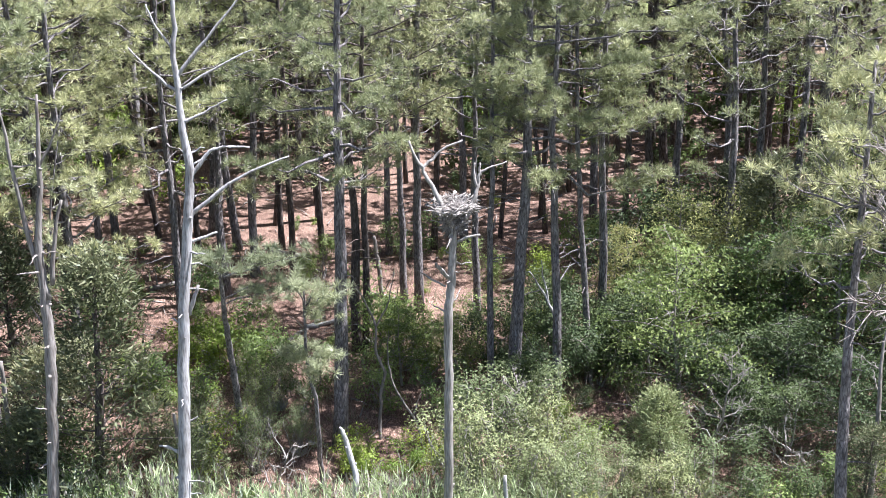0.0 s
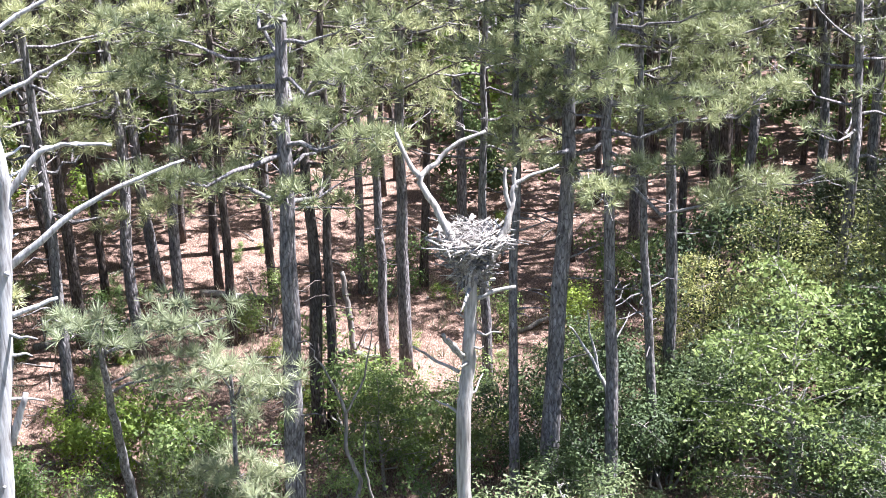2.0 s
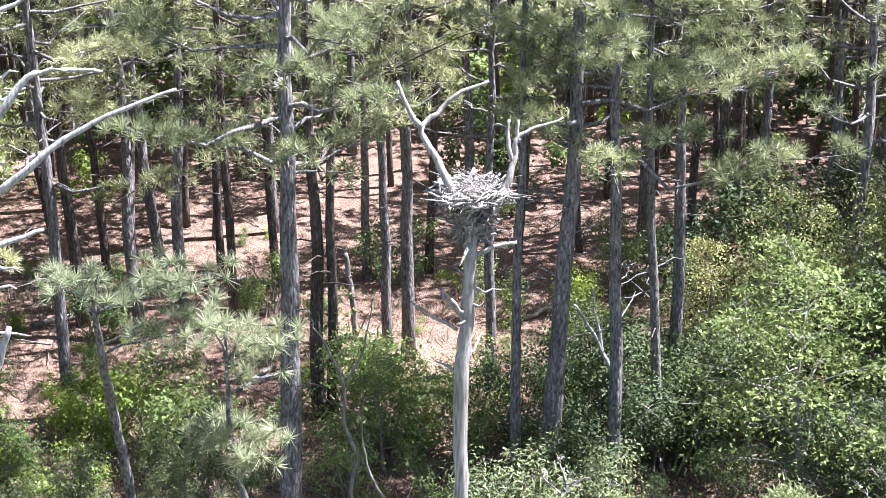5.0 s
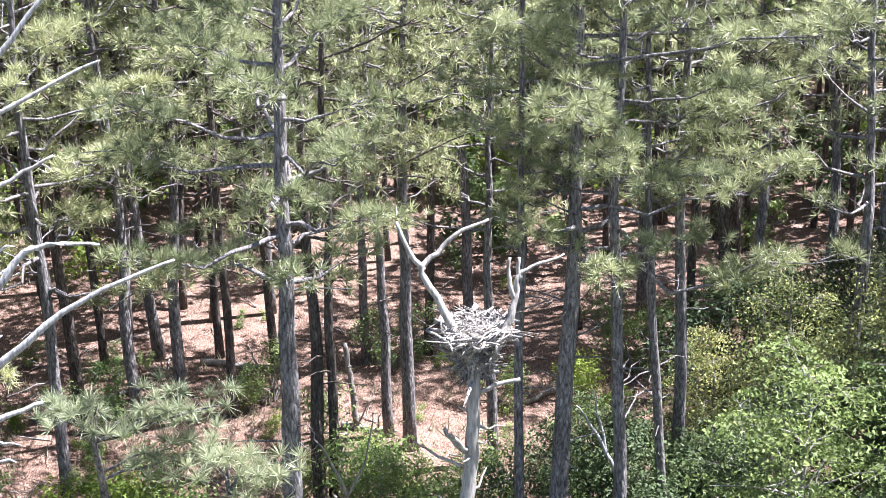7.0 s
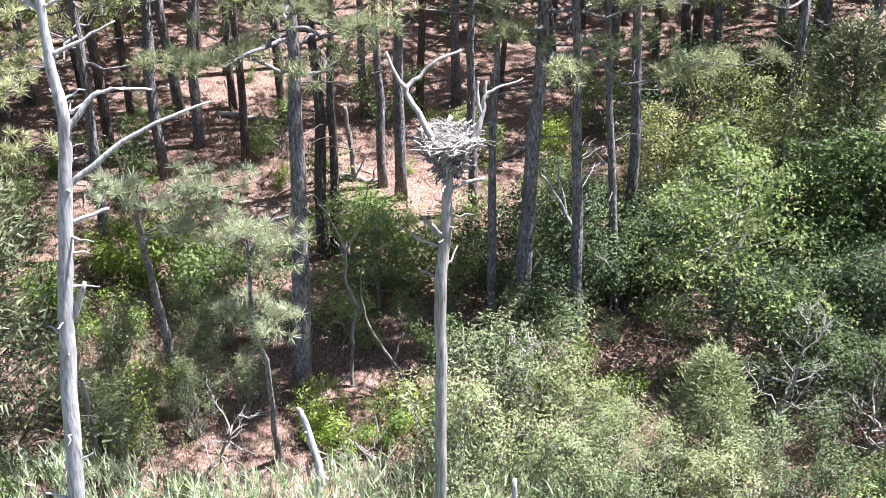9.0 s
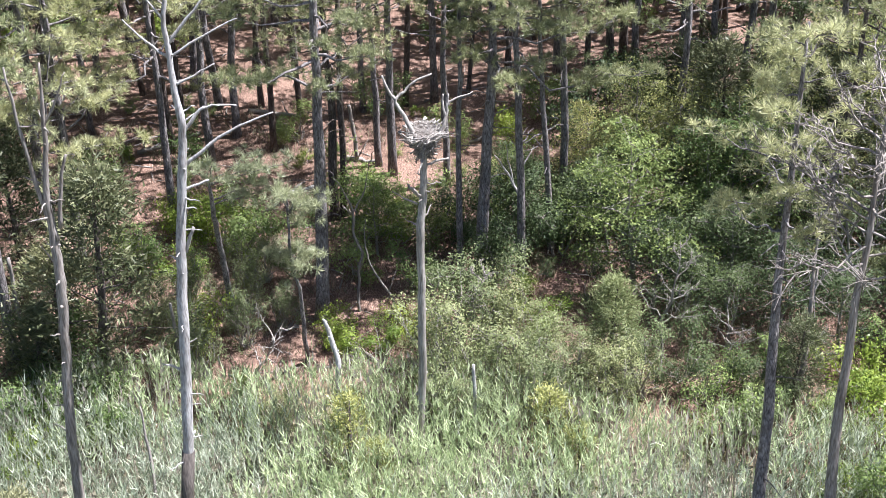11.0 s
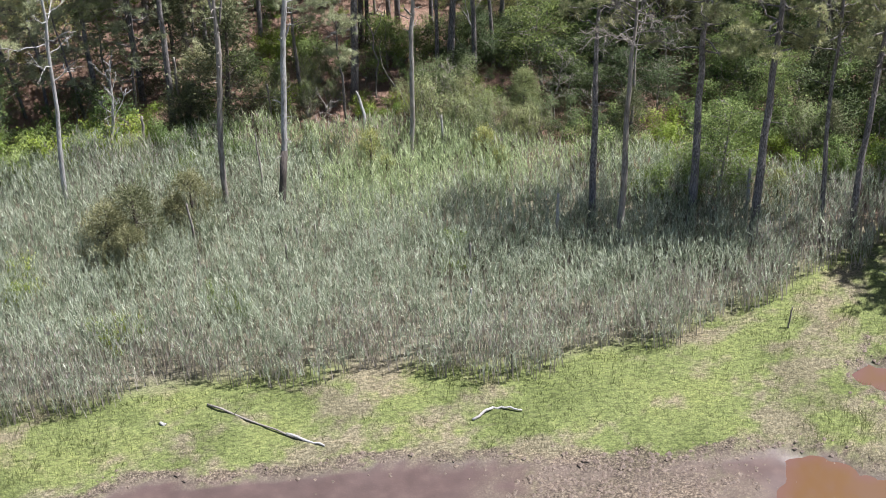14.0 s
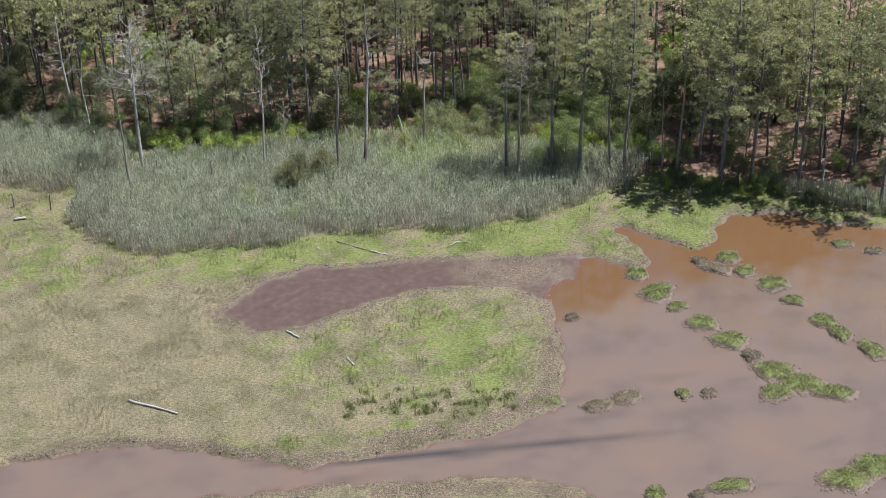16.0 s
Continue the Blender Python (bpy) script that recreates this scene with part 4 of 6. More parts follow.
def bare_tree(label, foot, top, r0, seed, low=0.5, n=14, ln=1.6, mat=None, twigs=3, name="dead_tree", rise=0.35, stout=1.0):
    """A dead standing tree with a bare crown of twiggy branches."""
    r = np.random.RandomState(seed)
    foot, top = np.array(foot, float), np.array(top, float)
    k = 12
    s = np.linspace(0, 1, k)[:, None]
    path = (top - foot) * s
    path[1:-1, :2] += np.cumsum(r.normal(size=(k - 2, 2)), 0) * 0.06 * np.sin(np.pi * s[1:-1])
    rad = r0 * (1 - 0.85 * s[:, 0] ** 1.1)
    t = thing(name, label, "dead tree", at=foot)
    part("trunk", Geo().tube(path, rad, 10, True, 0.07, r), mat or GREY_WOOD, t, smooth=True)
    for i in range(n):
        u = low + (0.97 - low) * (i + r.uniform(0, 1)) / n
        p0 = np.array([np.interp(u, s[:, 0], path[:, c]) for c in range(3)])
        a = i * 2.4 + r.uniform(-0.7, 0.7)
        length = ln * (1.15 - 0.7 * (u - low) / (1 - low)) * r.uniform(0.5, 1.2)
        d = unit([math.cos(a), math.sin(a), rise + r.uniform(-0.25, 0.45)])
        g = Geo()
        lp = bend(p0, p0 + d * length, -0.07 * length, 6, r, 0.03 * length)
        g.tube(lp, stout * np.linspace(max(0.02, 0.3 * np.interp(u, s[:, 0], rad)), 0.006, 6), 5, False, 0.05, r)
        for q in range(twigs):
            v = r.uniform(0.3, 1.0)
            b0 = np.array([np.interp(v * 5, np.arange(6), lp[:, c]) for c in range(3)])
            dd = unit(d + r.normal(size=3) * 0.7)
            tl = length * r.uniform(0.15, 0.4)
            g.tube(bend(b0, b0 + dd * tl, 0.02, 4, r, 0.02), stout * np.linspace(0.012, 0.004, 4), 3, False)
            for h in range(2):
                b2 = b0 + dd * tl * r.uniform(0.3, 0.9)
                d2 = unit(dd + r.normal(size=3) * 0.8)
                g.tube(np.array([b2, b2 + d2 * tl * 0.5]), [0.007 * stout, 0.003 * stout], 3, False)
        part("branch", g, mat or GREY_WOOD, t, smooth=True)
    return t


bare_tree("dead pine with a dense grey crown of bare twigs", (8.19, -9.53, 0), (9.0, -8.2, 13.6), 0.155, 31, 0.66, 40, 2.2, GREY_WOOD, 12, stout=1.5)
bare_tree("bleached dead pine with short bare branches", (-14.05, -4.0, 0), (-13.75, -2.8, 14.2), 0.12, 32, 0.45, 20, 2.0, WHITE_WOOD, 3, stout=1.5)
bare_tree("twisted dead tree with a wide bare crown", (-25.2, -1.6, 0), (-24.7, -0.2, 14.5), 0.2, 33, 0.52, 32, 3.2, WHITE_WOOD, 10, stout=1.8)
bare_tree("grey dead pine pole", (-25.9, -6.2, 0), (-26.1, -5.2, 10.4), 0.12, 34, 0.75, 4, 0.7, GREY_WOOD, 1)
bare_tree("leaning dead tree with a few crooked limbs", (-31.6, 6.8, 0), (-32.2, 7.9, 12.0), 0.2, 35, 0.5, 16, 2.8, WHITE_WOOD, 5)
bare_tree("short dead tree with two bent limbs", (-30.3, 5.0, 0), (-30.2, 5.8, 8.0), 0.13, 36, 0.6, 5, 1.6, WHITE_WOOD, 2)
bare_tree("bleached dead pine with a broken top", (22.23, -10.83, 0), (22.8, -9.5, 14.0), 0.13, 37, 0.7, 9, 0.8, GREY_WOOD, 2)
bare_tree("slim dead pine beside the wood", (21.1, -10.1, 0), (20.8, -9.4, 10.0), 0.09, 38, 0.6, 8, 0.8, GREY_WOOD, 2)
bare_tree("short broken grey snag", (34.4, -14.0, 0), (35.0, -13.4, 5.4), 0.12, 39, 0.6, 4, 0.9, WHITE_WOOD, 1)
bare_tree("pale dead sapling with upright twigs", (-12.3, 0.2, 0.1), (-11.9, 0.5, 5.3), 0.10, 40, 0.25, 13, 1.3, WHITE_WOOD, 4, rise=1.4, stout=1.6)
bare_tree("leaning grey dead trunk", (10.0, -2.4, 0.1), (10.7, -1.4, 6.4), 0.10, 41, 0.35, 8, 0.9, GREY_WOOD, 4)


def stem(label, pts, radii, mat, seed, name="dead_sapling", more=(), cat="dead sapling"):
    return tagged(snag(label, pts, radii, more, mat, seed, name), category=cat)


stem("dead grey sapling forked into two thin arms", [(-0.46, 3.67, 0.36), (-0.42, 3.89, 1.69), (-0.28, 3.97, 2.38), (-0.47, 4.03, 2.96), (-0.44, 4.1, 3.63), (-0.69, 4.17, 4.32), (-0.98, 4.22, 4.88)], [0.045, 0.04, 0.036, 0.034, 0.03, 0.02, 0.008], GREY_WOOD, 51,
     more=[([(-0.44, 4.1, 3.63), (-0.09, 4.16, 4.28), (0.06, 4.24, 5.06)], 0.025, 0.008), ([(-0.39, 3.92, 1.75), (-0.56, 3.92, 1.93), (-0.61, 3.92, 2.29)], 0.015, 0.006)])
stem("thin crooked dead sapling", [(0.68, 3.21, 0.38), (0.37, 3.39, 1.36), (-0.02, 3.47, 2.09), (-0.2, 3.55, 2.85), (-0.16, 3.64, 3.71)], [0.035, 0.03, 0.025, 0.018, 0.008], GREY_WOOD, 52, more=[([(0.37, 3.39, 1.42), (0.46, 3.41, 1.74), (0.6, 3.46, 2.04)], 0.018, 0.006)])
stem("pale dead sapling with a forked top", [(4.27, 4.29, 0.53), (4.27, 4.73, 1.77), (4.26, 4.96, 2.87), (4.11, 5.08, 3.42), (3.84, 5.19, 3.97), (3.59, 5.26, 4.34)], [0.05, 0.045, 0.04, 0.035, 0.025, 0.012], WHITE_WOOD, 53,
     more=[([(4.11, 5.08, 3.42), (3.95, 5.23, 4.2), (3.93, 5.31, 4.6)], 0.028, 0.01)])
stem("short broken bleached stem", [(-1.3, -0.96, 0), (-1.32, -0.77, 1.29), (-1.28, -0.57, 2.19), (-1.46, -0.35, 3.03), (-1.56, -0.31, 3.32)], [0.085, 0.075, 0.07, 0.06, 0.03], WHITE_WOOD, 54, "snag", cat="dead tree")
stem("slim dead pole beside a bleached snag", [(-5.79, -4.34, 0), (-5.9, -3.34, 1.66), (-6, -2.94, 3.19)], [0.05, 0.04, 0.02], GREY_WOOD, 55, "snag", cat="dead tree")
for q, (x, y, h, r, dx) in enumerate([(5.75, -9.09, 2.9, 0.075, 0.05), (13.7, -8.48, 2.8, 0.09, 0.0), (2.0, -2.13, 2.6, 0.06, -0.05), (-9.4, 2.37, 3.6, 0.07, 0.05), (2.06, -10.87, 2.1, 0.06, 0.0), (-4.5, -8.63, 2.0, 0.05, -0.1), (-5.0, -9.74, 2.05, 0.05, -0.05),
                                    (-3.9, -8.37, 2.0, 0.05, 0.05), (1.5, -13.58, 2.0, 0.055, 0.25), (2.86, -16.27, 1.15, 0.05, 0.05), (13.6, -15.13, 0.95, 0.035, 0.1), (-8.6, -7.71, 3.0, 0.06, -0.2), (-18.7, -5.77, 3.0, 0.07, 0.0), (-23.6, -4.12, 2.6, 0.08, 0.0),
                                    (-29.5, 1.95, 2.8, 0.1, 0.0), (-27.8, -8.12, 1.9, 0.08, 0.0), (-33.0, -7.09, 1.6, 0.08, 0.1), (-36.3, -6.03, 1.4, 0.08, 0.0), (22.5, -14.75, 1.6, 0.09, 0.0)]):
    z = floor_z(x, y)
    stem("weathered broken post standing in the reeds", [(x, y, z - 0.2), (x + dx * 0.4, y + 0.03, z + h * 0.5), (x + dx, y + 0.05, z + h)], [r, r * 0.9, r * 0.65], WHITE_WOOD if q in (0, 1, 2, 8) else GREY_WOOD, 60 + q, "broken_post", cat="post")


# ---------------------------------------------------------------- the nest
for q, (foot, top, r0) in enumerate((((-9.17, 2.56, 0.1), (-8.99, 2.6, 2.52), 0.09), ((-10.98, 0.07, -0.1), (-10.85, 0.1, 2.68), 0.085), ((-5.35, 1.38, 0.1), (-5.38, 1.4, 3.04), 0.06))):
    mid = [(a + b) / 2 + 0.04 * (-1) ** q for a, b in zip(foot, top)]
    stem("broken grey dead trunk at the edge of the wood", [foot, mid, top], [r0, 0.9 * r0, 0.6 * r0], GREY_WOOD, 95 + q, "snag", cat="snag")


def nest():
    """A deep cup of crossed sticks in the fork of the snag."""
    r = np.random.RandomState(7)
    t = thing("stick_nest", "large bird's nest of pale dry sticks in a dead fork", "nest", at=(0.99, -1.5, 8.67))
    core = Geo()
    prof = [(0.03, -0.30), (0.07, -0.08), (0.15, 0.12), (0.28, 0.30), (0.33, 0.38), (0.30, 0.40), (0.22, 0.38), (0.05, 0.36)]
    k = 20
    ang = np.arange(k) * 2 * np.pi / k
    v = np.array([[(rr * math.cos(a) * (1 + 0.08 * math.sin(3 * a + z * 9)), rr * math.sin(a), z) for a in ang] for rr, z in prof]).reshape(-1, 3)
    q = [(i * k + j, i * k + (j + 1) % k, (i + 1) * k + (j + 1) % k, (i + 1) * k + j) for i in range(len(prof) - 1) for j in range(k)]
    part("core", core.add(v, q), TWIG, t, "packed dark twigs and dry grass")
    lining = Geo()
    m = 500
    a, rr = r.uniform(0, 6.28, m), 0.33 * np.sqrt(r.uniform(0, 1, m))
    c = np.stack([rr * np.cos(a), rr * np.sin(a), 0.39 + 0.12 * (rr / 0.33) ** 2], 1)
    d = unit(np.stack([-np.sin(a), np.cos(a), r.uniform(-0.1, 0.3, m)], 1) + r.normal(size=(m, 3)) * 0.5)
    part("lining", lining.blades(c, d, 0.16, 0.012, r), STICK, t, "dry grass lining")
    kinds = []
    for q in range(8):
        g = Geo()
        p = bend((-0.5, 0, 0), (0.5, 0, 0), r.uniform(-0.06, 0.06), 5, r, 0.02)
        g.tube(p, np.linspace(0.017, 0.009, 5) * r.uniform(0.7, 1.3), 5, True, 0.1, r)
        if q % 2:
            b = p[3]
            g.tube(np.array([b, b + r.normal(size=3) * 0.12 + np.array([0.14, 0, 0])]), [0.010, 0.005], 4)
        kinds.append(g.mesh("stick", STICK, True))
    for i in range(300):
        u = r.uniform(0, 1) ** 0.65
        z = -0.26 + 0.70 * u
        rad = np.interp(z, [-0.3, -0.08, 0.12, 0.3, 0.44], [0.05, 0.10, 0.19, 0.34, 0.42]) * r.uniform(0.8, 1.12)
        a = r.uniform(0, 6.28)
        pos = Vector((rad * math.cos(a), rad * math.sin(a), z))
        tang = Vector((-math.sin(a), math.cos(a), r.normal() * (0.35 + 0.9 * (1 - u))))
        tang += Vector((math.cos(a), math.sin(a), 0)) * r.normal() * 0.75
        if tang.length < 0.1:
            continue
        ob = new("stick", kinds[r.randint(8)])
        ob.parent = t
        ln = r.uniform(0.22, 0.55)
        ob.matrix_basis = Matrix.Translation(pos) @ tang.to_track_quat("X", "Z").to_matrix().to_4x4() @ Matrix.Diagonal((ln, 1, 1, 1))
    for i in range(12):    # loose sticks hanging below the cup
        a = r.uniform(0, 6.28)
        ob = new("stick", kinds[r.randint(8)])
        ob.parent = t
        down = Vector((math.cos(a) * 0.6, math.sin(a) * 0.6, -1))
        ob.matrix_basis = Matrix.Translation((0.2 * math.cos(a), 0.2 * math.sin(a), r.uniform(-0.2, 0.05))) @ down.to_track_quat("X", "Z").to_matrix().to_4x4() @ Matrix.Diagonal((r.uniform(0.25, 0.4), 1, 1, 1))
    return t


nest()


# ---------------------------------------------------------------- shrubs and young trees
def shrub(rng, label, mat, H, R, leaves, size, ratio=0.6, lobes=7, tight=1.0, category="shrub", name="shrub", cone=0.0, stems=6, up=0.9):
    """A bush of many small leaves set in uneven clumps round bare stems."""
    t = thing(name, label, category)
    wood, green = Geo(), Geo()
    cs = []
    for i in range(lobes):
        a = rng.uniform(0, 6.28)
        u = (i + 0.6) / lobes
        rr = R * math.sqrt(rng.uniform(0.05, 0.75)) * (1 - cone * u)
        z = H * (0.18 + 0.70 * u)
        c = np.array([rr * math.cos(a), rr * math.sin(a), z])
        cs.append((c, (R * 0.52 * rng.uniform(0.7, 1.15) * (1 - 0.6 * cone * u), H * 0.2 * rng.uniform(0.8, 1.3))))
    for c, (lr, lh) in cs:
        foot = np.array([c[0] * 0.15, c[1] * 0.15, 0])
        wood.tube(bend(foot, c, 0.05, 5, rng, 0.05 * H), np.linspace(0.022 + 0.006 * H, 0.006, 5), 5, False)
        clumps = max(4, int(leaves / lobes / 28))
        d = unit(rng.normal(size=(clumps, 3)) + np.array([0, 0, 0.35]))
        cc = c + d * np.array([lr, lr, lh]) * rng.uniform(0.45, 1.08, (clumps, 1))
        for k in cc[::3]:
            wood.tube(np.array([c, k]), [0.008, 0.003], 3, False)
        m = clumps * 28
        p = np.repeat(cc, 28, 0) + rng.normal(size=(m, 3)) * (0.075 * R + 0.04) * tight
        p[:, 2] = np.maximum(p[:, 2], 0.05)
        nrm = unit(0.5 * rng.normal(size=(m, 3)) + unit(p - c) + 0.5 * unit(p - np.repeat(cc, 28, 0)) + np.array([0, 0, 0.6 * up]))
        green.leaves(p, nrm, size * rng.uniform(0.6, 1.25, m), rng, ratio)
    SHAPES[t.name] = (green, mat)
    tagged(part("stemwork", wood, TWIG, t, smooth=True), kind="stuff")
    tagged(part("foliage", green, mat, t), kind="stuff")
    return t


def broadleaf(rng, label, mat, H, R, size=0.10, limbs=15, per=46, category="tree", name="broadleaf_tree", low=0.22, thick=0.16, pads=5):
    """A small tree: a forked trunk, limbs, and flat sprays of leaves with gaps between."""
    t = thing(name, label, category)
    wood, green = Geo(), Geo()
    k = 8
    u = np.linspace(0, 1, k)[:, None]
    path = np.concatenate([np.cumsum(rng.normal(size=(k, 2)), 0) * 0.05 * H / 5, -0.2 + (H * 0.95 + 0.2) * u], 1)
    wood.tube(path, np.linspace(0.018 * H, 0.008, k), 7, False)
    for i in range(limbs):
        f = low + (0.98 - low) * (i + rng.uniform(0, 1)) / limbs
        p0 = np.array([np.interp(f, u[:, 0], path[:, c]) for c in range(3)])
        a = i * 2.4 + rng.uniform(-0.6, 0.6)
        ln = R * (1.1 - 0.75 * (f - low) / (1 - low)) * rng.uniform(0.55, 1.15)
        tip = p0 + np.array([math.cos(a) * ln, math.sin(a) * ln, ln * rng.uniform(0.15, 0.6)])
        lp = bend(p0, tip, 0.06 * ln, 5, rng, 0.04 * ln)
        wood.tube(lp, np.linspace(0.008 * H * (1.15 - f), 0.005, 5), 4, False)
        for q in range(pads):
            v = 1.0 if q == 0 else rng.uniform(0.35, 1.0)
            c = np.array([np.interp(v * 4, np.arange(5), lp[:, j]) for j in range(3)]) + rng.normal(size=3) * np.array([0.16, 0.16, 0.06]) * R
            r = 0.24 * R * rng.uniform(0.6, 1.25)
            wood.tube(np.array([lp[3], c]), [0.007, 0.003], 3, False)
            w = rng.normal(size=(per, 3)) * np.array([r, r, r * thick]) * 0.75
            w[:, 2] -= 0.5 * (w[:, 0] ** 2 + w[:, 1] ** 2) / (r + 0.01)
            nrm = unit(0.55 * rng.normal(size=(per, 3)) + np.array([0, 0, 0.75]))
            green.leaves(c + w, nrm, size * rng.uniform(0.6, 1.3, per), rng, 0.6)
    tagged(part("branchwork", wood, TWIG, t, smooth=True), kind="stuff")
    tagged(part("foliage", green, mat, t), kind="stuff")
    return t


def cedar(rng, label, mat, H, R, n=5200, category="cedar", blade=0.13):
    """A dense evergreen with ragged sprays from the ground up."""
    t = thing("cedar_tree", label, category)
    wood, green = Geo(), Geo()
    wood.tube(np.array([(0, 0, -0.2), (0.05, 0, H * 0.5), (0, 0.04, H * 0.96)]), [0.09, 0.06, 0.015], 7)
    k = int(n / 26)
    u = rng.uniform(0.03, 1, k) ** 0.85
    a = rng.uniform(0, 6.28, k)
    lump = 1 + 0.28 * np.sin(a * 3 + u * 9) + 0.2 * np.sin(a * 7 - u * 15)
    rad = R * (1.08 - u) ** 0.75 * lump * rng.uniform(0.55, 1.05, k)
    tip = np.stack([rad * np.cos(a), rad * np.sin(a), H * u + 0.12 * rad], 1)
    for p, w in list(zip(tip, u))[::4]:
        wood.tube(np.array([(0, 0, max(0.05, H * w - 0.25)), p]), [0.018, 0.005], 3, False)
    m = k * 26
    c = np.repeat(tip, 26, 0) + rng.normal(size=(m, 3)) * np.array([0.13, 0.13, 0.10])
    d = unit(np.repeat(np.stack([np.cos(a), np.sin(a), 0.7 + 0 * a], 1), 26, 0) + rng.normal(size=(m, 3)) * 0.7)
    green.blades(c, d, blade * rng.uniform(0.6, 1.3, m), 0.035, rng)
    tagged(part("trunk", wood, BARK_RED, t, smooth=True), kind="")
    tagged(part("foliage", green, mat, t), kind="stuff")
    return t


rng = np.random.RandomState(41)
SHRUBS = {
    "leaf": [shrub(rng, "leafy green broad-leaved shrub under the pines", LEAF, 2.0, 1.0, 2900, 0.076) for _ in range(3)],
    "bright": [shrub(rng, "low yellow-green shrub in full sun", LEAF_BRIGHT, 1.3, 0.9, 2400, 0.072) for _ in range(3)],
    "grey": [shrub(rng, "grey-green wax myrtle bush at the reed edge", LEAF_GREY, 2.7, 1.15, 5400, 0.068, 0.42, 18, 0.75, cone=0.45) for _ in range(3)],
    "dark": [shrub(rng, "dark shrub in the shade of the wood, that shade put into its leaf colour", LEAF_SHADED, 2.4, 1.2, 4200, 0.072) for _ in range(3)],
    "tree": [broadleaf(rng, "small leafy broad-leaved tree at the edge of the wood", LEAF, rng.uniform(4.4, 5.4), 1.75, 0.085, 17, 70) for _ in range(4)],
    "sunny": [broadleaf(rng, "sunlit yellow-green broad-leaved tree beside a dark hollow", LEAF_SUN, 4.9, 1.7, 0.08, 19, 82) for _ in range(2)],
    "shade": [broadleaf(rng, "small tree at the shaded edge of the wood, leaf colour darkened for the shade", LEAF_SHADED, 4.6, 1.8, 0.08, 18, 72) for _ in range(2)],
    "deep": [shrub(rng, "leafy undergrowth deep in the pine wood", m, 2.2, 1.2, 760, 0.145, lobes=4) for m in (LEAF, LEAF_SHADED, LEAF_BRIGHT)],
    "cedar": [cedar(rng, "dark green cedar, dense to the ground", CEDAR, 4.0, 1.25) for _ in range(2)],
    "olive": [cedar(rng, "brownish olive cedar bush standing in the reeds", CEDAR_OLIVE, 2.9, 1.45) for _ in range(2)],
    "rusty": [cedar(rng, "sparse yellow-brown dying cedar among the reeds", CEDAR_GOLD, 2.6, 0.8, 1800) for _ in range(2)],
    "gold": [broadleaf(rng, "golden-green cedar with layered drooping sprays", CEDAR_GOLD, 5.8, 1.75, 0.07, 24, 74, "cedar", "cedar_tree", 0.12, 0.3, 6) for _ in range(2)],
    "young": [pine(rng, "young pine with long bright needles", "young pines", BARK, NEEDLE_YOUNG, H=rng.uniform(6, 8), r0=0.07, low=0.22, R=1.35, lean=(rng.uniform(-0.3, 0.3), 0.3), limbs=20, dens=1.15, puff=0.22, blades=22, width=0.024, stubs=4, flat=0.05) for _ in range(3)],
    "pale": [cedar(rng, "pale silvery-green young cedar at the reed edge", LEAF_GREY, 3.4, 1.35, 8200, blade=0.15)],
}


def plant(kind, x, y, size=1.0, turn=None, tilt=0.0):
    ks = SHRUBS[kind]
    return place(ks[rng.randint(len(ks))], x, y, floor_z(x, y) - 0.05, rng.uniform(0, 6.28) if turn is None else turn, size, (rng.normal() * 0.05, rng.normal() * 0.05 + tilt))


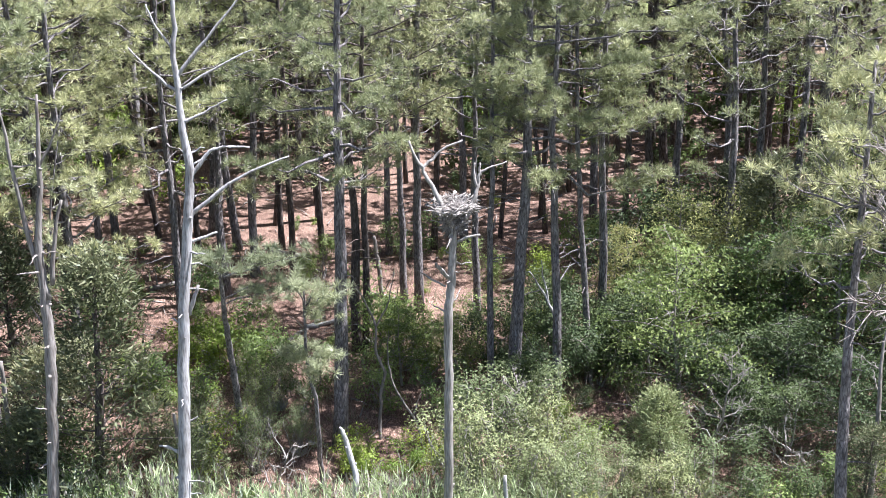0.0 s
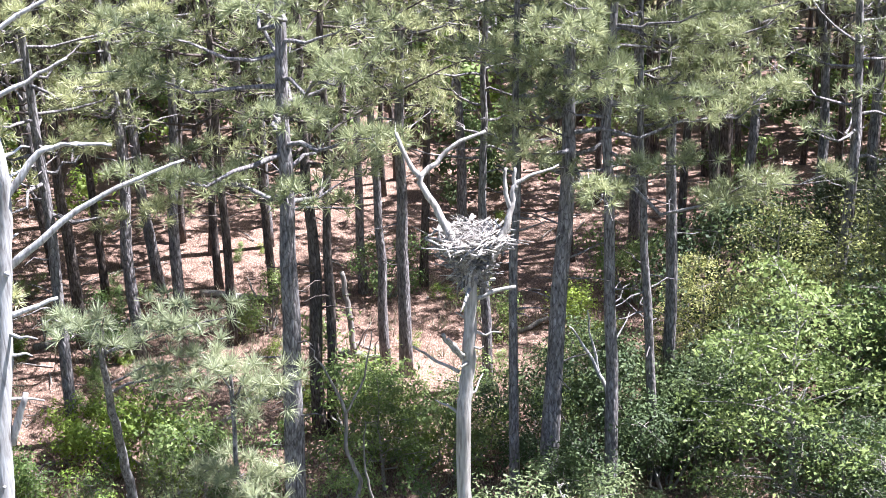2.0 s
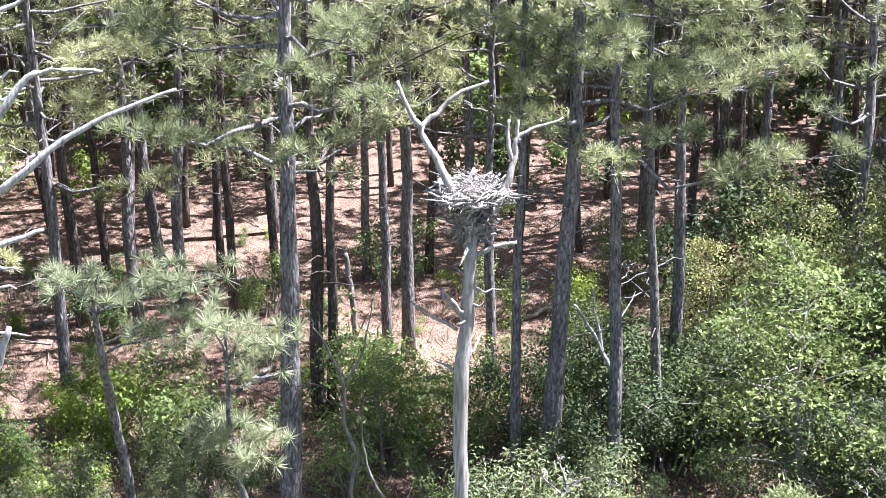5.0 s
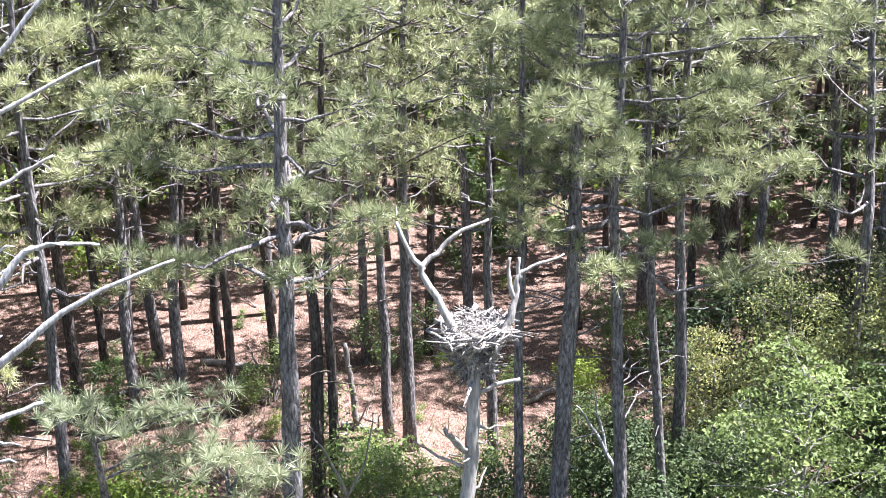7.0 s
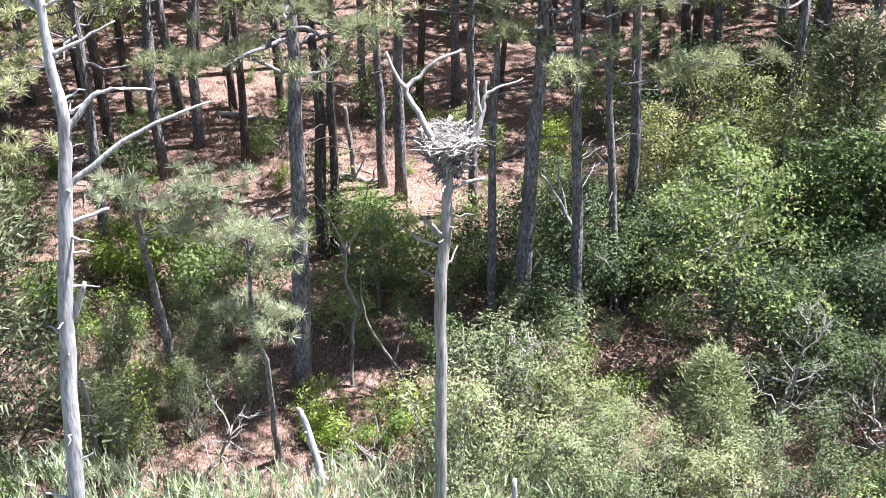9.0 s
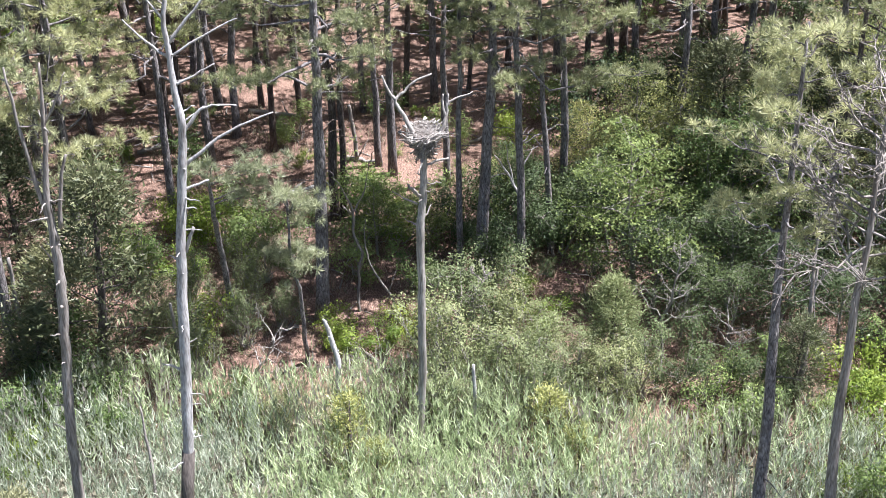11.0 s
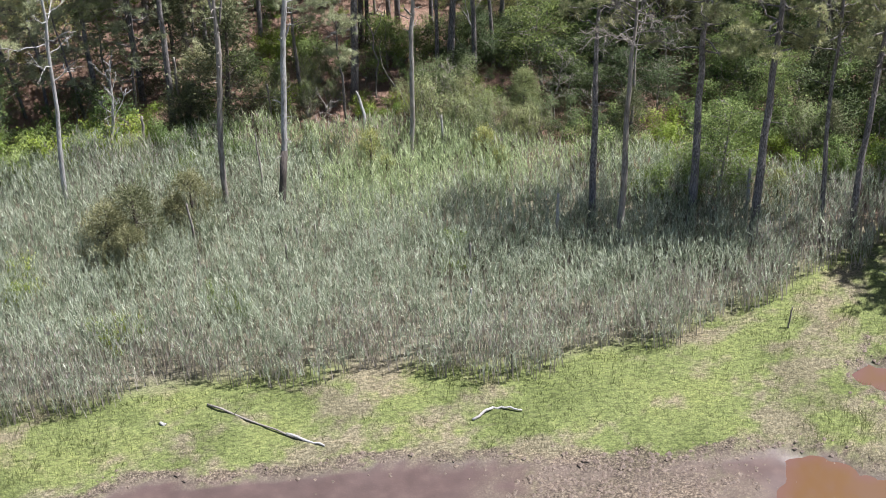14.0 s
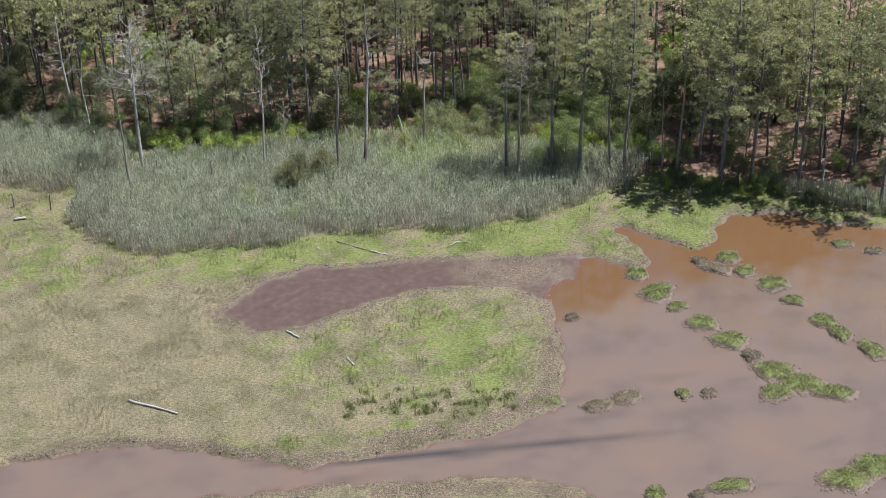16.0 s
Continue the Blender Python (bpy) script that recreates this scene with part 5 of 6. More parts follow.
SET = [
    # dark shrubs round the hollow, its shade put into their leaf colour
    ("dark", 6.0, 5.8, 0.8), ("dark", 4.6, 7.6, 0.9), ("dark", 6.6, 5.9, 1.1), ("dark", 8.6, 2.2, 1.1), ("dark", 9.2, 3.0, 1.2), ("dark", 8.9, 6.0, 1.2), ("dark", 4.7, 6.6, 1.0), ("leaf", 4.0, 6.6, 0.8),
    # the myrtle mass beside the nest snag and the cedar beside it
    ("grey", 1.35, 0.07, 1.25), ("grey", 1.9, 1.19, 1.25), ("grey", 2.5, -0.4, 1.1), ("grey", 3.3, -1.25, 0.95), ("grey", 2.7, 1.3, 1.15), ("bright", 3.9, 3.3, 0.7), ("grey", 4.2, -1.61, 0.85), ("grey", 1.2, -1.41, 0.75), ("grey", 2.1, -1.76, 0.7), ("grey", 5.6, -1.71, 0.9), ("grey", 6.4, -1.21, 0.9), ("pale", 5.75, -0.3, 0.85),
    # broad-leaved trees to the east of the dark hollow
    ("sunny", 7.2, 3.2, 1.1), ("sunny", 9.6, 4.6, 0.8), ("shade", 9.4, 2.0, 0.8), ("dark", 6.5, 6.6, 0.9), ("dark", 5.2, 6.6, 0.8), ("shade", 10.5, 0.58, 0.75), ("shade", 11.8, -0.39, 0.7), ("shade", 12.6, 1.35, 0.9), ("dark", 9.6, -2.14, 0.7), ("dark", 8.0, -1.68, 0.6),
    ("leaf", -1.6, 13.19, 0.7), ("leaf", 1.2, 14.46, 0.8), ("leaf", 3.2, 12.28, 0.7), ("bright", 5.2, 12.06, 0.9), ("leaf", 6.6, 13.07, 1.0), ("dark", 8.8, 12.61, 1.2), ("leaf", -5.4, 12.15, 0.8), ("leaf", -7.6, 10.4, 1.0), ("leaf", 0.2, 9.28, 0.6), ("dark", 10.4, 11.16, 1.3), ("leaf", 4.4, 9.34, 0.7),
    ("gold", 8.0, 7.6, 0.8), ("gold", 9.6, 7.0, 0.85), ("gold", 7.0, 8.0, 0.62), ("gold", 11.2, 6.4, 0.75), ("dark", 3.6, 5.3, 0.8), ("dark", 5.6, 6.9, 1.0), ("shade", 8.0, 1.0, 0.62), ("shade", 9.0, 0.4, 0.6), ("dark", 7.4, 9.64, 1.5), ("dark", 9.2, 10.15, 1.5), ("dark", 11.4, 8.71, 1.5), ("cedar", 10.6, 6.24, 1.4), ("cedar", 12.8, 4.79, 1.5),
    # low growth round the feet of the saplings
    ("sunny", 0.3, 6.2, 0.5), ("leaf", 0.9, 6.71, 1.0), ("leaf", -0.3, 5.34, 0.9), ("sunny", 1.6, 6.3, 0.45), ("leaf", 2.0, 6.85, 1.0), ("dark", 2.9, 6.62, 0.9), ("dark", 3.8, 7.12, 1.0), ("dark", 4.4, 5.9, 1.1), ("leaf", 1.2, 4.38, 0.8), ("dark", 3.3, 3.67, 0.9),
    ("bright", -0.8, 2.13, 0.8), ("bright", 0.0, 1.77, 0.7), ("bright", -1.4, 2.61, 0.7), ("bright", 0.9, 2.16, 0.8), ("bright", 4.3, 1.71, 0.8),
    ("grey", -3.0, 5.42, 0.6), ("leaf", -2.2, 5.92, 0.8), ("grey", -3.7, 6.27, 0.6), ("leaf", -3.6, -0.13, 0.7), ("grey", -2.9, -0.98, 0.6), ("grey", -3.6, 2.58, 0.7), ("grey", -5.4, 2.43, 0.7), ("grey", -6.0, 3.65, 0.7), ("bright", -5.3, 5.51, 0.9), ("leaf", -6.4, 5.98, 0.9),
    # west of the bleached snag
    ("cedar", -7.4, 1.54, 1.7), ("olive", -8.3, 2.02, 1.3), ("leaf", -9.0, 0.04, 1.0), ("leaf", -10.3, 0.51, 1.0), ("bright", -8.6, -0.94, 0.9), ("bright", -11.2, -0.73, 0.9), ("young", -8.6, 5.21, 1.1), ("young", -11.5, 4.19, 1.2), ("young", -13.8, 3.91, 1.1), ("young", -16.5, 4.36, 1.2), ("young", -18.6, 5.31, 1.1), ("young", -21.0, 5.52, 1.2), ("gold", -20.0, 7.26, 1.1), ("young", -23.2, 7.21, 1.0),
    ("dark", 9.4, -3.38, 0.7), ("leaf", 10.6, -3.85, 0.8), ("bright", 11.8, -4.33, 1.3), ("leaf", 13.0, -4.8, 1.1), ("bright", 14.2, -5.03, 1.3), ("bright", 16.8, -5.73, 1.2), ("leaf", 18.0, -6.45, 1.1), ("bright", 19.2, -6.92, 1.2), ("leaf", 15.4, -3.29, 1.3), ("tree", 16.2, -2.54, 0.8), ("leaf", 20.4, -7.15, 1.1), ("bright", 21.6, -7.62, 1.2), ("leaf", 14.6, -1.82, 1.2), ("leaf", 17.2, -3.51, 1.3), ("dark", 19.6, -4.7, 1.3), ("dark", 18.4, -2.01, 1.4), ("dark", 15.8, -0.33, 1.4), ("dark", 21.6, -4.92, 1.3),
    ("tree", 14.6, -0.35, 0.8), ("tree", 17.4, -1.54, 0.8), ("tree", 11.2, 3.54, 1.1), ("tree", 15.2, 0.4, 1.1), ("leaf", 13.2, -1.6, 1.0), ("leaf", 18.4, -4.47, 0.9), ("bright", 12.0, -2.6, 1.0), ("bright", 15.8, -4.02, 1.0), ("tree", 19.4, -2.24, 0.9), ("tree", 10.2, 5, 1.0),
    ("cedar", -9.6, 5.2, 1.4), ("leaf", -12.4, 1.47, 1.3), ("bright", -15.4, 1.17, 1.2), ("tree", -12.6, 5.89, 1.0), ("leaf", -6.9, -0.42, 0.9), ("leaf", -13.6, 0.46, 1.0), ("tree", -17.6, 2.13, 0.8), ("gold", -16.0, 7.56, 1.1),
    # two cedars standing in the reeds
    ("olive", -11.0, -7, 1.25), ("olive", -12.1, -7.64, 1.15), ("olive", -11.2, -8.48, 0.9), ("olive", -8.7, -5.62, 1.05), ("olive", -9.3, -5.99, 0.8), ("bright", -10.7, 0.75, 1.1), ("bright", -12.4, 0.36, 1.2), ("bright", -9.8, -1.69, 1.0), ("bright", -13.4, -0.03, 1.1), ("bright", -8.8, 0.78, 0.9), ("grey", -11.6, -0.74, 0.8), ("bright", 11.9, -2.11, 1.2), ("bright", 15.0, -3.05, 1.2), ("leaf", 13.5, -2.58, 1.1), ("dark", 9.4, -1.65, 0.7), ("dark", 7.6, -0.69, 0.8), ("rusty", -1.3, -2.55, 0.95), ("rusty", 3.9, -2.72, 0.9), ("rusty", -0.6, -3.4, 0.7), ("rusty", 4.3, -3.7, 0.7), ("rusty", 15.2, -7.72, 0.8),
    # bushes behind leaning stems, bright ones coloured as if sunlit; lime bushes in reeds
    ("bright", -3.9, 7.5, 1.35), ("leaf", -3.4, 6.64, 1.2), ("bright", -4.7, 8.1, 1.1), ("leaf", -0.2, 7.92, 1.2), ("bright", 0.3, 7.19, 1.2), ("bright", -5.6, 8.21, 1.0), ("bright", -6.6, 6.72, 1.0), ("grey", -5.2, 4.28, 0.8),
    ("bright", -21.5, 0.59, 1.7), ("bright", -19.6, 0.13, 1.6), ("bright", -17.4, 0.41, 1.7), ("bright", -15.2, 0.19, 1.6), ("leaf", -18.6, 1.37, 1.2), ("bright", -23.4, 1.3, 1.7), ("bright", -13.0, 0.72, 1.6), ("young", -17.6, 3.85, 1.4), ("young", -19.8, 4.31, 1.5), ("young", -22.2, 4.76, 1.5), ("young", -24.6, 5.96, 1.5), ("young", -15.4, 4.13, 1.2),
    ("bright", 1.3, -9.28, 1.2), ("bright", -15.9, -9.41, 1.3), ("bright", -11.4, -12.79, 1.2), ("bright", -7.5, -11.5, 1.1),
    ("grey", -3.4, 4.06, 0.7), ("grey", -2.6, 3.1, 0.6), ("bright", -4.9, 2.81, 1.1), ("grey", -5.0, 1.58, 0.8),
]
for kind, x, y, size in SET:
    plant(kind, x, y, size)
for i in range(105):     # the hedge of shrubs along the edge of the wood
    x = rng.uniform(-34, 42)
    if -7.5 < x < 7.5:
        continue
    y = float(shore_y(x)) + rng.uniform(-0.4, 5.2)
    kind = rng.choice(["leaf", "bright", "grey", "dark", "leaf", "tree", "cedar", "young"], p=[0.26, 0.17, 0.12, 0.15, 0.1, 0.1, 0.06, 0.04])
    plant(kind, x, y, rng.uniform(0.7, 1.15))
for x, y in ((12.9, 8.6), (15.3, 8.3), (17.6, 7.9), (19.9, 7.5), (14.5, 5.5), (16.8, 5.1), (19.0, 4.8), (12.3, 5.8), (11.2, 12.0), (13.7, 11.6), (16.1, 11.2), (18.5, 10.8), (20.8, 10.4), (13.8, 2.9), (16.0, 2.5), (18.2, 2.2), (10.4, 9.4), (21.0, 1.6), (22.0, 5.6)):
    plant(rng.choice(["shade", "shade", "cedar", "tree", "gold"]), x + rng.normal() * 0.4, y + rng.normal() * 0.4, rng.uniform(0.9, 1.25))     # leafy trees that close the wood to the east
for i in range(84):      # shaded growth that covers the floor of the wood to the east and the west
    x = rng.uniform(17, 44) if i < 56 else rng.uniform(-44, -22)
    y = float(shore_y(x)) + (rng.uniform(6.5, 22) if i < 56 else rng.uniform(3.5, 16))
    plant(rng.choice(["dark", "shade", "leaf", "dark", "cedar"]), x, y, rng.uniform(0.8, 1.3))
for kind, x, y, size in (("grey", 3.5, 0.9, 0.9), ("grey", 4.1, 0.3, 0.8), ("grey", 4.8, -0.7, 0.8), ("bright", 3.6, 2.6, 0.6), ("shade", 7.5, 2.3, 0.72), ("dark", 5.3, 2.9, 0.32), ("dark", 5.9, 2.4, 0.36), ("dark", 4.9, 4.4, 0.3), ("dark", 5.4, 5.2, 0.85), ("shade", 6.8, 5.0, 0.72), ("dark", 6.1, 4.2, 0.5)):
    plant(kind, x, y, size)     # the myrtle mass runs on towards the hollow, dark shrubs added for its shade
low = {k: Geo() for k in range(3)}
for i in range(420):      # undergrowth deep in the wood
    x, s = rng.uniform(-45, 52), rng.uniform(13.5, 38)
    y = float(shore_y(x)) + s
    if -13 < x - 0.1 * y < 14 and y < 18.5 or y > 40:
        continue
    k = rng.randint(3)
    low[k].put(SHAPES[SHRUBS["deep"][k].name][0], x, y, floor_z(x, y) - 0.05, rng.uniform(0, 6.28), rng.uniform(0.7, 1.5))
for i in range(60):      # the green far side of the wood
    x, k = rng.uniform(-25, 55), rng.randint(3)
    y = rng.uniform(34, 41)
    low[k].put(SHAPES[SHRUBS["deep"][k].name][0], x, y, floor_z(x, y) - 0.05, rng.uniform(0, 6.28), rng.uniform(1.6, 2.6))
for k, g in low.items():
    tagged(new("undergrowth", g.mesh("undergrowth", SHAPES[SHRUBS["deep"][k].name][1])), "leafy undergrowth deep in the pine wood", "undergrowth", kind="stuff")
for i in range(7):      # young pines at the sunny east shore
    x = rng.uniform(20, 44)
    plant("young", x, float(shore_y(x)) + rng.uniform(1.8, 7.4), rng.uniform(0.8, 1.15))
for i in range(26):      # low dark growth on the east bank above the water
    x = rng.uniform(21, 42)
    plant(rng.choice(["leaf", "bright", "dark"]), x, float(shore_y(x)) - rng.uniform(0.2, 2.2), rng.uniform(0.5, 0.8))
for i in range(34):      # dark thicket along the west shore
    x = rng.uniform(-46, -29)
    plant(rng.choice(["leaf", "dark", "dark", "grey", "cedar"]), x, float(shore_y(x)) + rng.uniform(-1.0, 5.5), rng.uniform(0.8, 1.3))
for i in range(46):      # seedlings on the open floor of the wood
    x = rng.uniform(-9, 10)
    plant(rng.choice(["leaf", "bright", "leaf"]), x, rng.uniform(7.5, 18.5), rng.uniform(0.16, 0.42))
for ks in SHRUBS.values():
    for k in ks:
        drop_master(k)


# ---------------------------------------------------------------- reeds and grass
def reeds():
    r = np.random.RandomState(5)
    m = 185000
    x, y = r.uniform(-46, 44, m), r.uniform(-24.6, 15, m)
    d = inside(REED_AREA, x, y) + 0.9 * wave(x, y, 0.8, 9)
    west = np.minimum(inside([(-48, 10.53), (-33, 9.52), (-26, 3.48), (-26, -3.29), (-33, -4.01), (-48, 1.92)], x, y), 3)
    east = inside([(30, -13.53), (46, -19.44), (46, -23.75), (36, -18.73), (31, -15.61)], x, y)
    d = np.maximum(np.maximum(d, west), east)
    clump = 0.5 + 0.5 * wave(x, y, 2.6, 15)
    keep = (d > 0) & (r.uniform(0, 1, m) < np.clip(0.55 + d / 1.2, 0, 1) * (0.5 + 0.5 * clump))
    x, y, d = x[keep], y[keep], d[keep]
    z = land(x, y)[0]
    m = len(x)
    h = (1.8 + 0.3 * wave(x, y, 0.5, 10) + r.normal(size=m) * 0.2) * np.clip(0.55 + 0.3 * d, 0.5, 1.0)
    foot = np.stack([x, y, z - 0.05], 1)
    lean = unit(np.stack([r.normal(size=m) * 0.09 - 0.05, r.normal(size=m) * 0.09, np.ones(m)], 1))
    stems, green, fresh = Geo(), Geo(), Geo()
    young = y - 1.1 * np.clip(-2 - x, 0, 30) - 0.37 * np.clip(x - 9, 0, 30) + 5.6 + 2.6 * wave(x, y, 0.6, 31) + r.normal(size=m) * 1.4 > 0
    front = (d < 2.4 + 1.2 * wave(x, y, 0.7, 16)) & (d < 9)
    pick = front | (r.uniform(0, 1, m) < 0.3)
    stems.blades(foot[pick], lean[pick], h[pick], 0.03, r)
    dry = (d < 2.2 + 1.2 * wave(x, y, 0.7, 16)) & (r.uniform(0, 1, m) < 0.55)
    for k in range(11):
        pick = r.uniform(0, 1, m) < np.where(dry, 0.45, 1.0)
        u = r.uniform(0.3, 1.0, m) ** 0.6
        a = r.uniform(0, 6.28, m)
        dd = unit(np.stack([np.cos(a), np.sin(a), r.uniform(0.6, 3.4, m)], 1))
        ln = r.uniform(0.20, 0.38, m)
        for g, sel in ((green, pick & ~young), (fresh, pick & young)):
            g.blades((foot + lean * (h * u)[:, None])[sel], dd[sel], ln[sel], 0.029, r, True)
    stems.blades((foot + lean * (h * 0.9)[:, None])[dry], lean[dry], r.uniform(0.2, 0.35, m)[dry], 0.07, r)
    tagged(new("reed_stems", stems.mesh("reed_stems", REED_TAN)), "dry tan stems of the reed bed", "reeds", kind="stuff")
    tagged(new("reed_leaves", green.mesh("reed_leaves", REED)), "grey-green leaves of a dense reed bed", "reeds", kind="stuff")
    tagged(new("reed_leaves", fresh.mesh("reed_leaves", REED_FRESH)), "yellow-green leaves of young reeds near the wood", "reeds", kind="stuff")


def marsh_grass():
    r = np.random.RandomState(6)
    n, per = 52000, 10
    tx, ty = r.uniform(-42, 42, n), r.uniform(-57, 5, n)
    tall = 0.10 + 0.16 * np.clip(wave(tx, ty, 0.6, 12) + 0.3, 0, 1) + r.uniform(-0.02, 0.04, n)
    tone = r.normal(size=n) * 0.09
    x, y = np.repeat(tx, per) + r.normal(size=n * per) * 0.22, np.repeat(ty, per) + r.normal(size=n * per) * 0.22
    z, mud, straw, dry, fringe = land(x, y)
    tall, tone = np.repeat(tall, per), np.repeat(tone, per)
    keep = (mud < 0.4) & (straw < 0.3) & (fringe < 0.6) & (inside(REED_AREA, x, y) < 0.4)
    x, y, z, dry, tall, tone = x[keep], y[keep], z[keep], dry[keep], tall[keep], tone[keep]
    m = len(x)
    d = unit(np.stack([r.normal(size=m) * 0.42, r.normal(size=m) * 0.42, np.ones(m)], 1))
    brown = dry + tone > 0.5
    for name, pick, mat, label in (("green_marsh_grass", ~brown, GRASS, "short bright green marsh grass"), ("dry_marsh_grass", brown, GRASS_TAN, "short dry tan marsh grass")):
        g = Geo().blades(np.stack([x, y, z - 0.02], 1)[pick], d[pick], (tall * r.uniform(0.6, 1.4, m))[pick], 0.02, r)
        tagged(new(name, g.mesh(name, mat)), label, "grass", kind="stuff")


def woodland_grass():
    r = np.random.RandomState(8)
    n, per = 900, 26
    x = np.concatenate([r.uniform(-24, 36, n)])
    y = shore_y(x) + r.uniform(-0.5, 17, n)
    cx, cy = np.repeat(x, per) + r.normal(size=n * per) * 0.16, np.repeat(y, per) + r.normal(size=n * per) * 0.16
    d = unit(np.stack([r.normal(size=n * per) * 0.5, r.normal(size=n * per) * 0.5, np.ones(n * per)], 1))
    g = Geo().blades(np.stack([cx, cy, land(cx, cy)[0] - 0.02], 1), d, r.uniform(0.12, 0.4, n * per), 0.03, r)
    tagged(new("woodland_grass", g.mesh("woodland_grass", GRASS_TAN)), "thin tufts of pale grass on the pine straw", "grass", kind="stuff")


def fallen_twigs():
    """Short dead sticks strewn over the pine straw."""
    r = np.random.RandomState(17)
    g = Geo()
    for q in range(520):
        x, y = r.uniform(-14, 16), r.uniform(1.5, 22)
        a, ln = r.uniform(0, 6.28), r.uniform(0.2, 1.1)
        z = floor_z(x, y) + 0.03
        p = bend((x, y, z), (x + ln * math.cos(a), y + ln * math.sin(a), z + r.uniform(0, 0.12)), 0.02, 4, r, 0.02)
        g.tube(p, np.linspace(r.uniform(0.012, 0.03), 0.006, 4), 4, False)
    tagged(new("fallen_twigs", g.mesh("fallen_twigs", GREY_WOOD, True)), "short grey dead sticks strewn on the pine straw", "twigs", kind="stuff")


fallen_twigs()


def rush_tufts():
    """Dense tufts of taller green rush on the south edge of the grass isle."""
    r = np.random.RandomState(12)
    n, per = 70, 34
    tx = r.uniform(-9, 3.5, n)
    ty = -40.5 - 0.1 * tx + r.normal(size=n) * 0.9
    x, y = np.repeat(tx, per) + r.normal(size=n * per) * 0.17, np.repeat(ty, per) + r.normal(size=n * per) * 0.17
    d = unit(np.stack([r.normal(size=n * per) * 0.5, r.normal(size=n * per) * 0.5, np.ones(n * per)], 1))
    g = Geo().blades(np.stack([x, y, land(x, y)[0] - 0.02], 1), d, r.uniform(0.22, 0.42, n * per), 0.045, r, True)
    tagged(new("rush_tufts", g.mesh("rush_tufts", GRASS)), "tufts of tall green rush in the marsh grass", "rushes", kind="stuff")


reeds()
rush_tufts()
marsh_grass()
woodland_grass()


# ---------------------------------------------------------------- islets in the shallow water
def islet(x, y, a, b, turn, seed, green=0.7):
    r = np.random.RandomState(seed)
    t = thing("grass_islet", "small muddy islet topped with marsh grass in shallow water", "islet", "islets in the lagoon", (x, y, -0.34))
    k, rings = 34, [(1.14, 0.0), (1.02, 0.12), (0.94, 0.20), (0.84, 0.25), (0.5, 0.32), (0.02, 0.35)]
    ang = np.arange(k) * 2 * np.pi / k
    lump = 1 + 0.10 * np.sin(ang * 2 + seed) + 0.09 * np.sin(ang * 3 + 2 * seed) + 0.07 * np.sin(ang * 5 + seed * 3) + 0.05 * np.sin(ang * 9 + seed * 5)
    c, s = math.cos(turn), math.sin(turn)
    v = []
    for f, z in rings:
        px, py = a * f * lump * np.cos(ang), b * f * lump * np.sin(ang)
        v.append(np.stack([c * px - s * py, s * px + c * py, z + r.normal(size=k) * 0.02 * (z > 0.1)], 1))
    q = [(i * k + j, i * k + (j + 1) % k, (i + 1) * k + (j + 1) % k, (i + 1) * k + j) for i in range(len(rings) - 1) for j in range(k)]
    part("mound", Geo().add(np.concatenate(v), q), MUDBANK, t, "dark wet mud bank", True)
    rim = Geo()
    for h in range(int(26 * (a + b))):      # crumbled clods round the foot
        w0 = r.uniform(0, 6.28)
        f0 = r.uniform(0.9, 1.2) * np.interp(w0, ang, lump, period=2 * math.pi)
        qx, qy, e = a * f0 * math.cos(w0), b * f0 * math.sin(w0), r.uniform(0.04, 0.12)
        rim.add(np.array([(1, 0, 0), (0, 1, 0), (-1, 0, 0), (0, -1, 0), (0, 0, 1.0)]) * e * r.uniform(0.7, 1.3, (5, 1)) + np.array([c * qx - s * qy, s * qx + c * qy, 0.10]), [(0, 1, 4), (1, 2, 4), (2, 3, 4), (3, 0, 4)])
    tagged(part("mud_rim", rim, MUDBANK, t, "crumbled mud clods"), kind="stuff")
    if green > 0.3:
        top = np.concatenate(v[3:]) + np.array([0, 0, 0.012])
        part("turf", Geo().add(top, [w for w in q if max(w) < len(top)]), GROUND, t, "bright green turf", True)
    m = int(260 * a * b * 3.1) + 90
    w = r.uniform(0, 6.28, m)
    f = 0.9 * np.sqrt(r.uniform(0, 1, m)) * np.interp(w, ang, lump, period=2 * math.pi)
    px, py = a * f * np.cos(w), b * f * np.sin(w)
    p = np.stack([c * px - s * py, s * px + c * py, 0.33 - 0.11 * f ** 2], 1)
    d = unit(np.stack([r.normal(size=m) * 0.9, r.normal(size=m) * 0.9, np.ones(m)], 1))
    edge = r.uniform(0, 1, m) < np.clip(0.12 + (1 - green) + 0.75 * (f > 0.72), 0, 1)
    for pick, mat, label in ((~edge, GRASS, "green grass"), (edge, GRASS_TAN, "dry grass fringe")):
        if pick.sum() > 3:
            tagged(part("grass", Geo().blades(p[pick], d[pick], r.uniform(0.10, 0.20, m)[pick], 0.045, r, True), mat, t, label), kind="stuff")
    return t


def mud_material():
    m, n, l, p = material("mud_bank", 0.6)
    a = noise_tex(n, l, 9.0, 6)
    c = ramp(n, l, a.outputs[0], [(0.3, (0.06, 0.045, 0.035)), (0.55, (0.12, 0.09, 0.07)), (0.75, (0.2, 0.16, 0.12))])
    l.new(c.outputs[0], p.inputs["Base Color"])
    bump(n, l, a.outputs[0], 0.8, 0.05, p)
    return m


